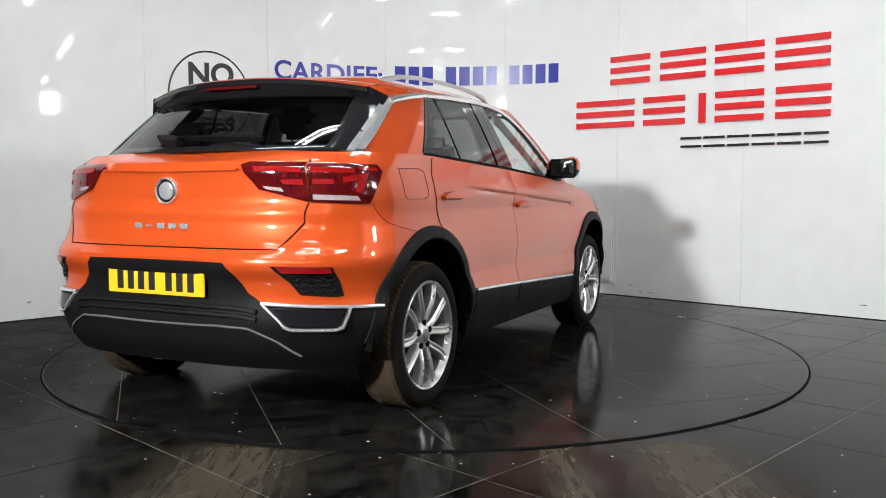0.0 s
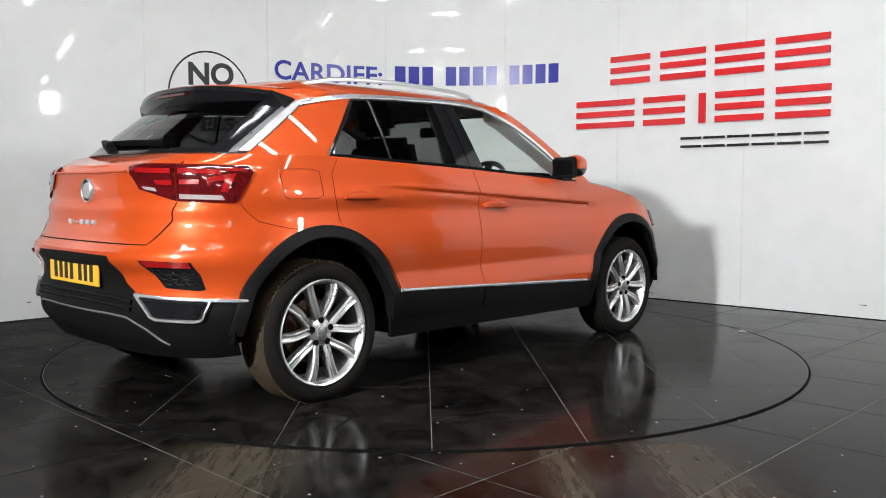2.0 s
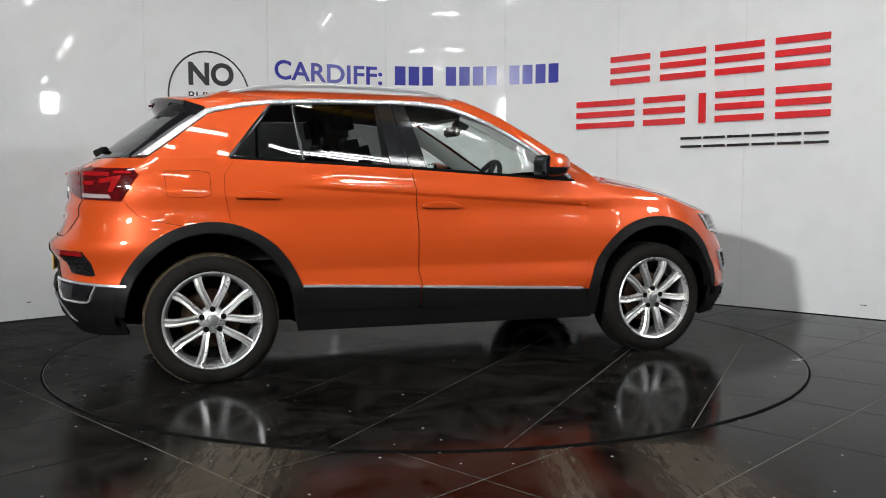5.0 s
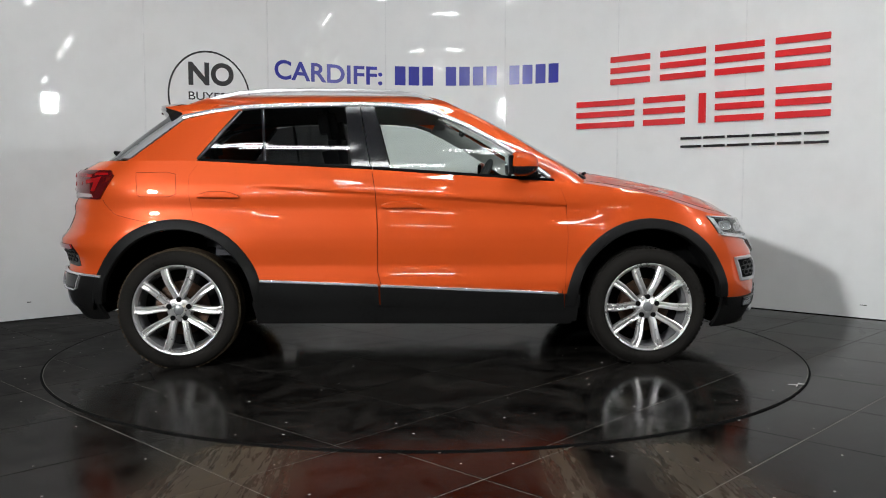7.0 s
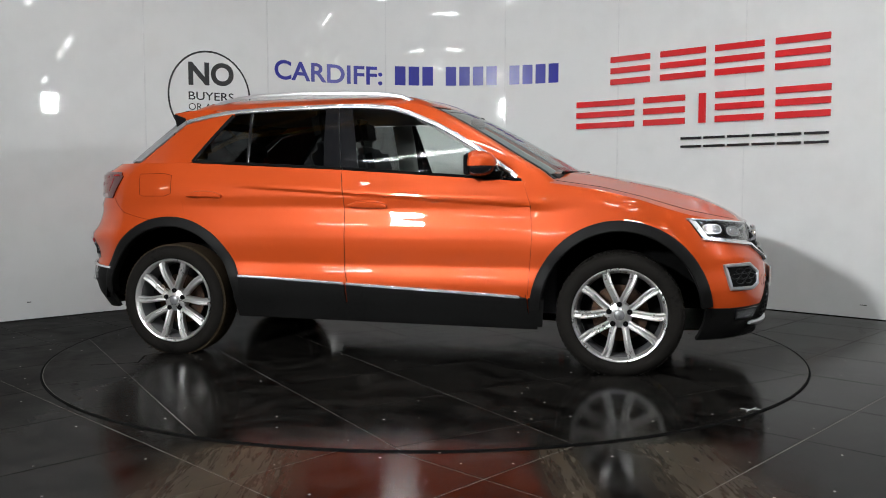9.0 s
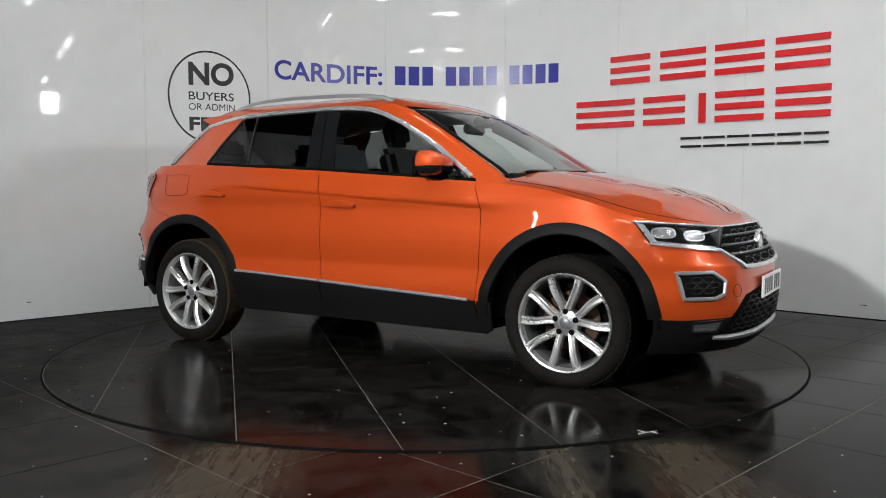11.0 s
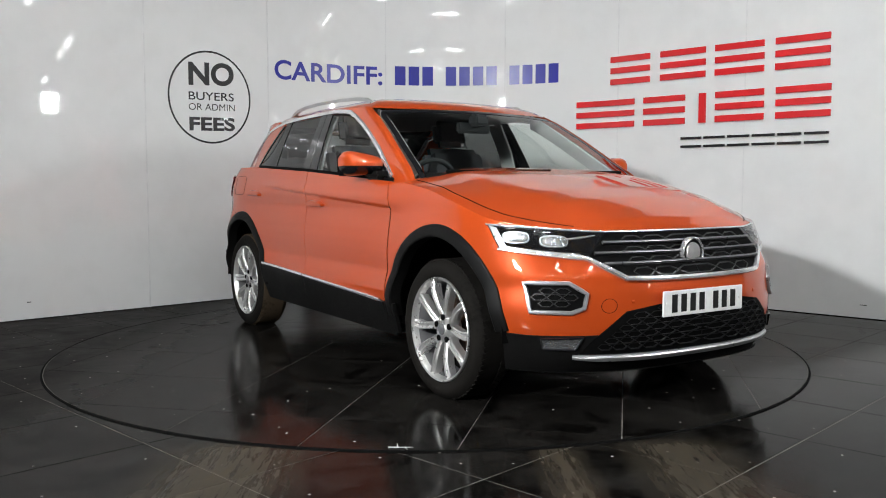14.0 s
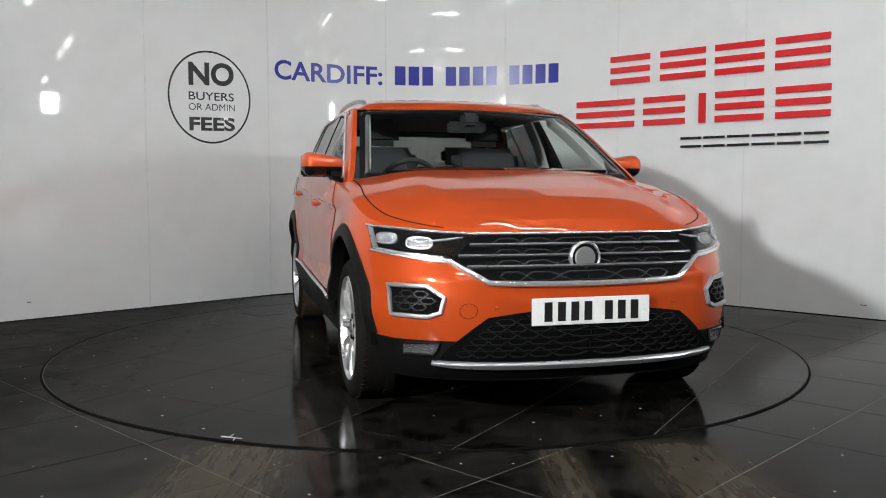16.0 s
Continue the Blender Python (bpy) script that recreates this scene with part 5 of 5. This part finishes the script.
def badge(x, z, r, sign):
    ob = new("badge")
    ob.parent = car
    tagged(ob, "round chrome maker's badge, plain")
    m = Matrix.Translation((x, 0, z)) @ pose(0, 0, 0, 0, 0, 90 if sign < 0 else -90)
    part("ring", lathe(bmesh.new(), [(r * 0.84, -0.004), (r * 0.84, 0.010), (r * 0.92, 0.014), (r, 0.008), (r, -0.01)], 40, m), CHROME, ob, "chrome ring")
    part("face", lathe(bmesh.new(), [(0.0005, 0.005), (r * 0.85, 0.004)], 40, m), GLOSS_BLACK, ob, "dark face")
    part("boss", lathe(bmesh.new(), [(0.0005, 0.014), (r * 0.60, 0.012), (r * 0.66, 0.004)], 32, m), ALLOY, ob, "bright silver boss")


badge(nose_x(0.70) + 0.016, 0.700, 0.070, 1)
badge(tail_x(0.976) - 0.004, 0.976, 0.058, -1)


def plate(x, z, sign, material, label):
    ob = new("number_plate")
    ob.parent = car
    tagged(ob, label)
    part("plate_board", boxed(x - 0.004, x + 0.004, -0.26, 0.26, z - 0.0555, z + 0.0555, bevel=0.0025), material, ob)
    for k in range(7):
        w = 0.050
        y = -0.19 + 0.058 * k + (0.033 if k > 3 else 0)
        xx = x + sign * 0.0045
        part("character_bar", boxed(xx - 0.0008, xx + 0.0008, sign * y - w / 2 + 0.008, sign * y + w / 2 - 0.008, z - 0.039, z + 0.039), INK, ob, "black bar")
    for y in (-0.238, 0.238):
        part("screw_cap", lathe(bmesh.new(), [(0.0005, 0.003), (0.006, 0.002), (0.006, -0.002)], 12, Matrix.Translation((x + sign * 0.004, y, z)) @ pose(0, 0, 0, 0, 0, -90 * sign)), material, ob)


plate(2.108, 0.490, 1, PLATE_WHITE, "white front number plate with black bars")
plate(-2.062, 0.606, -1, PLATE_YELLOW, "yellow rear number plate with black bars")

# cabin
for y in (-0.37, 0.37):
    seat = new("front_seat")
    seat.parent = car
    tagged(seat, "charcoal cloth front seat")
    part("cushion", boxed(-0.35, 0.18, y - 0.25, y + 0.25, 0.60, 0.76, bevel=0.05), SEAT, seat)
    bm = boxed(-0.06, 0.08, -0.24, 0.24, 0.0, 0.60, bevel=0.05)
    bmesh.ops.transform(bm, matrix=pose(-0.33, y, 0.68, 0, -16), verts=bm.verts)
    part("backrest", bm, SEAT, seat)
    bm = boxed(-0.05, 0.05, -0.13, 0.13, 0.0, 0.19, bevel=0.04)
    bmesh.ops.transform(bm, matrix=pose(-0.50, y, 1.275, 0, -10), verts=bm.verts)
    part("headrest", bm, CABIN, seat, "black headrest")
    for d in (-0.05, 0.05):
        part("headrest_post", boxed(-0.51, -0.498, y + d - 0.006, y + d + 0.006, 1.22, 1.29), CHROME, seat)
bench = new("rear_bench")
bench.parent = car
tagged(bench, "charcoal cloth rear bench")
part("cushion", boxed(-1.2, -0.72, -0.62, 0.62, 0.60, 0.74, bevel=0.05), SEAT, bench)
bm = boxed(-0.07, 0.07, -0.60, 0.60, 0.0, 0.46, bevel=0.05)
bmesh.ops.transform(bm, matrix=pose(-1.2, 0, 0.70, 0, -18), verts=bm.verts)
part("backrest", bm, SEAT, bench)
for y in (-0.42, 0.42):
    bm = boxed(-0.045, 0.045, -0.13, 0.13, 0.0, 0.14, bevel=0.035)
    bmesh.ops.transform(bm, matrix=pose(-1.36, y, 1.175, 0, -10), verts=bm.verts)
    part("headrest", bm, CABIN, bench, "black headrest")
bm = boxed(0.50, 0.98, -0.70, 0.70, 0.80, 1.035, bevel=0.06)
part("dashboard", bm, CABIN, car, "charcoal dashboard")
bm = bmesh.new()
m = pose(0.38, -0.37, 0.98, 0, 0, 90) @ pose(0, 0, 0, 25)
prof = [(0.185 + 0.016 * math.cos(a), 0.016 * math.sin(a)) for a in np.linspace(0, 2 * math.pi, 10)]
wheel_s = part("steering_wheel", lathe(bm, prof, 40, m), CABIN, car, "black steering wheel")
bm = bmesh.new()
for a in (0, 180, 270):
    bmesh.ops.create_cube(bm, size=1, matrix=m @ Matrix.Rotation(radians(a), 4, "Y") @ Matrix.Translation((0.09, 0, 0)) @ Matrix.Diagonal((0.19, 0.02, 0.045, 1)))
part("spokes", bm, CABIN, wheel_s)
part("rear_view_mirror", boxed(0.30, 0.335, -0.12, 0.12, 1.32, 1.385, bevel=0.012), CABIN, car, "black rear-view mirror")
part("sensor_housing", boxed(0.33, 0.42, -0.05, 0.05, 1.36, 1.43, bevel=0.015), CABIN, car, "black sensor housing")
for side in (1, -1):
    bm = bmesh.new()
    pts = [Vector((-0.30, side * 0.775, 1.05)), Vector((-0.31, side * 0.72, 1.25)), Vector((-0.32, side * 0.64, 1.43))]
    sweep(bm, pts, [(0, -side, 0.2)] * 3, 0.14, 0.02)
    part("inner_pillar", bm, LINING, car, "pale grey inner pillar trim")


for side in (1, -1):
    pts, nrm = [], []
    for z in np.linspace(1.06, 1.43, 10):
        y = 0.735 - 0.30 * (z - 1.06)
        pts.append((screen_x(y, z) - 0.13, side * (y - 0.035), z - 0.01))
        nrm.append((-0.4, -side, -0.2))
    part("pillar_lining", sweep(bmesh.new(), pts, nrm, 0.10, 0.012), LINING, car, "pale grey pillar lining")


# wheels: five pairs of spokes
def wheel(wx, side):
    ob = new("wheel")
    ob.parent = car
    tagged(ob, "silver ten-spoke alloy wheel with a dusty tyre")
    m = Matrix.Translation((wx, 0, 0.325)) @ Matrix.Diagonal((1, side, 1, 1))
    tyre = [(0.243, 0.690), (0.262, 0.676), (0.300, 0.672), (0.322, 0.688), (0.330, 0.712), (0.332, 0.74), (0.3325, 0.775), (0.332, 0.81), (0.330, 0.838), (0.322, 0.862), (0.306, 0.879), (0.285, 0.886), (0.263, 0.882), (0.249, 0.872), (0.243, 0.862)]
    part("tyre", lathe(bmesh.new(), tyre, 72, m), TYRE, ob, "dusty black tyre")
    if wx < 0:
        part("tread_band", lathe(bmesh.new(), [(0.3236, 0.688), (0.3314, 0.712), (0.3332, 0.74), (0.3336, 0.775), (0.3332, 0.81), (0.3312, 0.838), (0.3234, 0.8622)], 72, m), TREAD, ob, "brown dust on the tread")
    bm = bmesh.new()
    for k in range(72):
        a = 2 * math.pi * (k + 0.5) / 72
        for y0, y1, lean in ((0.705, 0.745, 0.5), (0.812, 0.854, -0.35)):
            bmesh.ops.create_cube(bm, size=1, matrix=m @ Matrix.Rotation(-a, 4, "Y") @ Matrix.Translation((0.3305 if y0 < 0.8 else 0.3285, (y0 + y1) / 2, 0)) @ Matrix.Rotation(lean, 4, "X") @ Matrix.Diagonal((0.007, y1 - y0, 0.019, 1)))
    tagged(part("tread", bm, TREAD if wx < 0 else TYRE, ob, "tread blocks", flat=True), kind="stuff")
    part("rim", lathe(bmesh.new(), [(0.247, 0.869), (0.247, 0.877), (0.243, 0.881), (0.236, 0.878), (0.230, 0.866), (0.224, 0.850)], 72, m), ALLOY, ob, "silver alloy rim")
    part("rim_barrel", lathe(bmesh.new(), [(0.224, 0.850), (0.218, 0.83), (0.212, 0.75), (0.222, 0.69), (0.243, 0.688)], 48, m), GREY_TRIM, ob, "dark grey rim barrel")
    part("brake_disc", lathe(bmesh.new(), [(0.05, 0.772), (0.150, 0.772), (0.150, 0.760), (0.05, 0.760)], 40, m), DISC, ob, "rusty brake disc")
    part("backplate", lathe(bmesh.new(), [(0.0005, 0.735), (0.212, 0.735)], 32, m), RUBBER, ob)
    part("hub", lathe(bmesh.new(), [(0.0005, 0.861), (0.030, 0.861), (0.034, 0.857), (0.062, 0.850), (0.068, 0.842), (0.068, 0.79)], 40, m), ALLOY, ob, "silver hub")
    part("centre_cap", lathe(bmesh.new(), [(0.0005, 0.868), (0.022, 0.867), (0.0275, 0.863), (0.0275, 0.855)], 28, m), GREY_TRIM, ob, "plain dark centre cap")
    for k in range(5):
        a = 2 * math.pi * k / 5 + math.pi / 2
        part("wheel_bolt", lathe(bmesh.new(), [(0.0005, 0.858), (0.0145, 0.858), (0.0145, 0.84)], 12, m @ Matrix.Translation((0.056 * math.cos(a), 0, 0.056 * math.sin(a)))), RUBBER, ob, "dark bolt recess")
    for k in range(10):
        pair, hand = k // 2, 1 if k % 2 else -1
        a = 2 * math.pi * pair / 5 + math.pi / 2 + hand * radians(18)
        bm, rows = bmesh.new(), []
        for t in np.linspace(0, 1, 9):
            r = 0.058 + (0.236 - 0.058) * t
            w = 0.0145 + 0.0065 * t + 0.004 * (1 - t) ** 3
            y = 0.853 + 0.010 * math.sin(t * math.pi) + 0.018 * t
            bend = hand * (-0.15 * (1 - t) ** 2 + 0.05 * math.sin(t * math.pi))
            ca, sa = math.cos(a + bend), math.sin(a + bend)
            row = []
            for q, d in ((-1.0, -0.042), (-1.0, -0.006), (-0.66, 0.001), (-0.22, -0.001), (-0.02, -0.009), (0.20, -0.006), (0.66, -0.002), (1.0, -0.006), (1.0, -0.042)):
                row.append(bm.verts.new(m @ Vector((r * ca - q * w * sa, y + d, r * sa + q * w * ca))))
            rows.append(row)
        for p, q in zip(rows, rows[1:]):
            for i in range(8):
                bm.faces.new((p[i], p[i + 1], q[i + 1], q[i]))
        bmesh.ops.recalc_face_normals(bm, faces=bm.faces)
        part("spoke", bm, ALLOY, ob, "silver spoke")


for wx in (1.295, -1.295):
    for side in (1, -1):
        wheel(wx, side)


# a scrap on the turntable, and the open edge of its cover plate
scrap = tagged(new("scrap"), "small pale scrap lying on the turntable tiles", "litter")
for a, b in (((1.78, -1.29), (1.83, -1.21)), ((1.80, -1.26), (1.76, -1.24)), ((1.815, -1.235), (1.845, -1.245))):
    bm, d = bmesh.new(), Vector((b[0] - a[0], b[1] - a[1], 0))
    bmesh.ops.create_cone(bm, cap_ends=True, segments=6, radius1=0.003, radius2=0.0015, depth=d.length, matrix=Matrix.Translation(((a[0] + b[0]) / 2, (a[1] + b[1]) / 2, 0.009)) @ d.to_track_quat("Z", "Y").to_matrix().to_4x4())
    part("sliver", bm, LINING, scrap)


def motions():
    rows, deck = [], []
    for t, a in TURN:
        c, s = math.cos(radians(a)), math.sin(radians(a))
        rows.append((t, pose(c * CAR_X - s * CAR_Y, s * CAR_X + c * CAR_Y, 0.0, 0, 0, a)))
        deck.append((t, pose(0, 0, 0, 0, 0, a)))
    walk(car, rows)
    walk(turntable, deck)
    walk(scrap, deck)


motions()
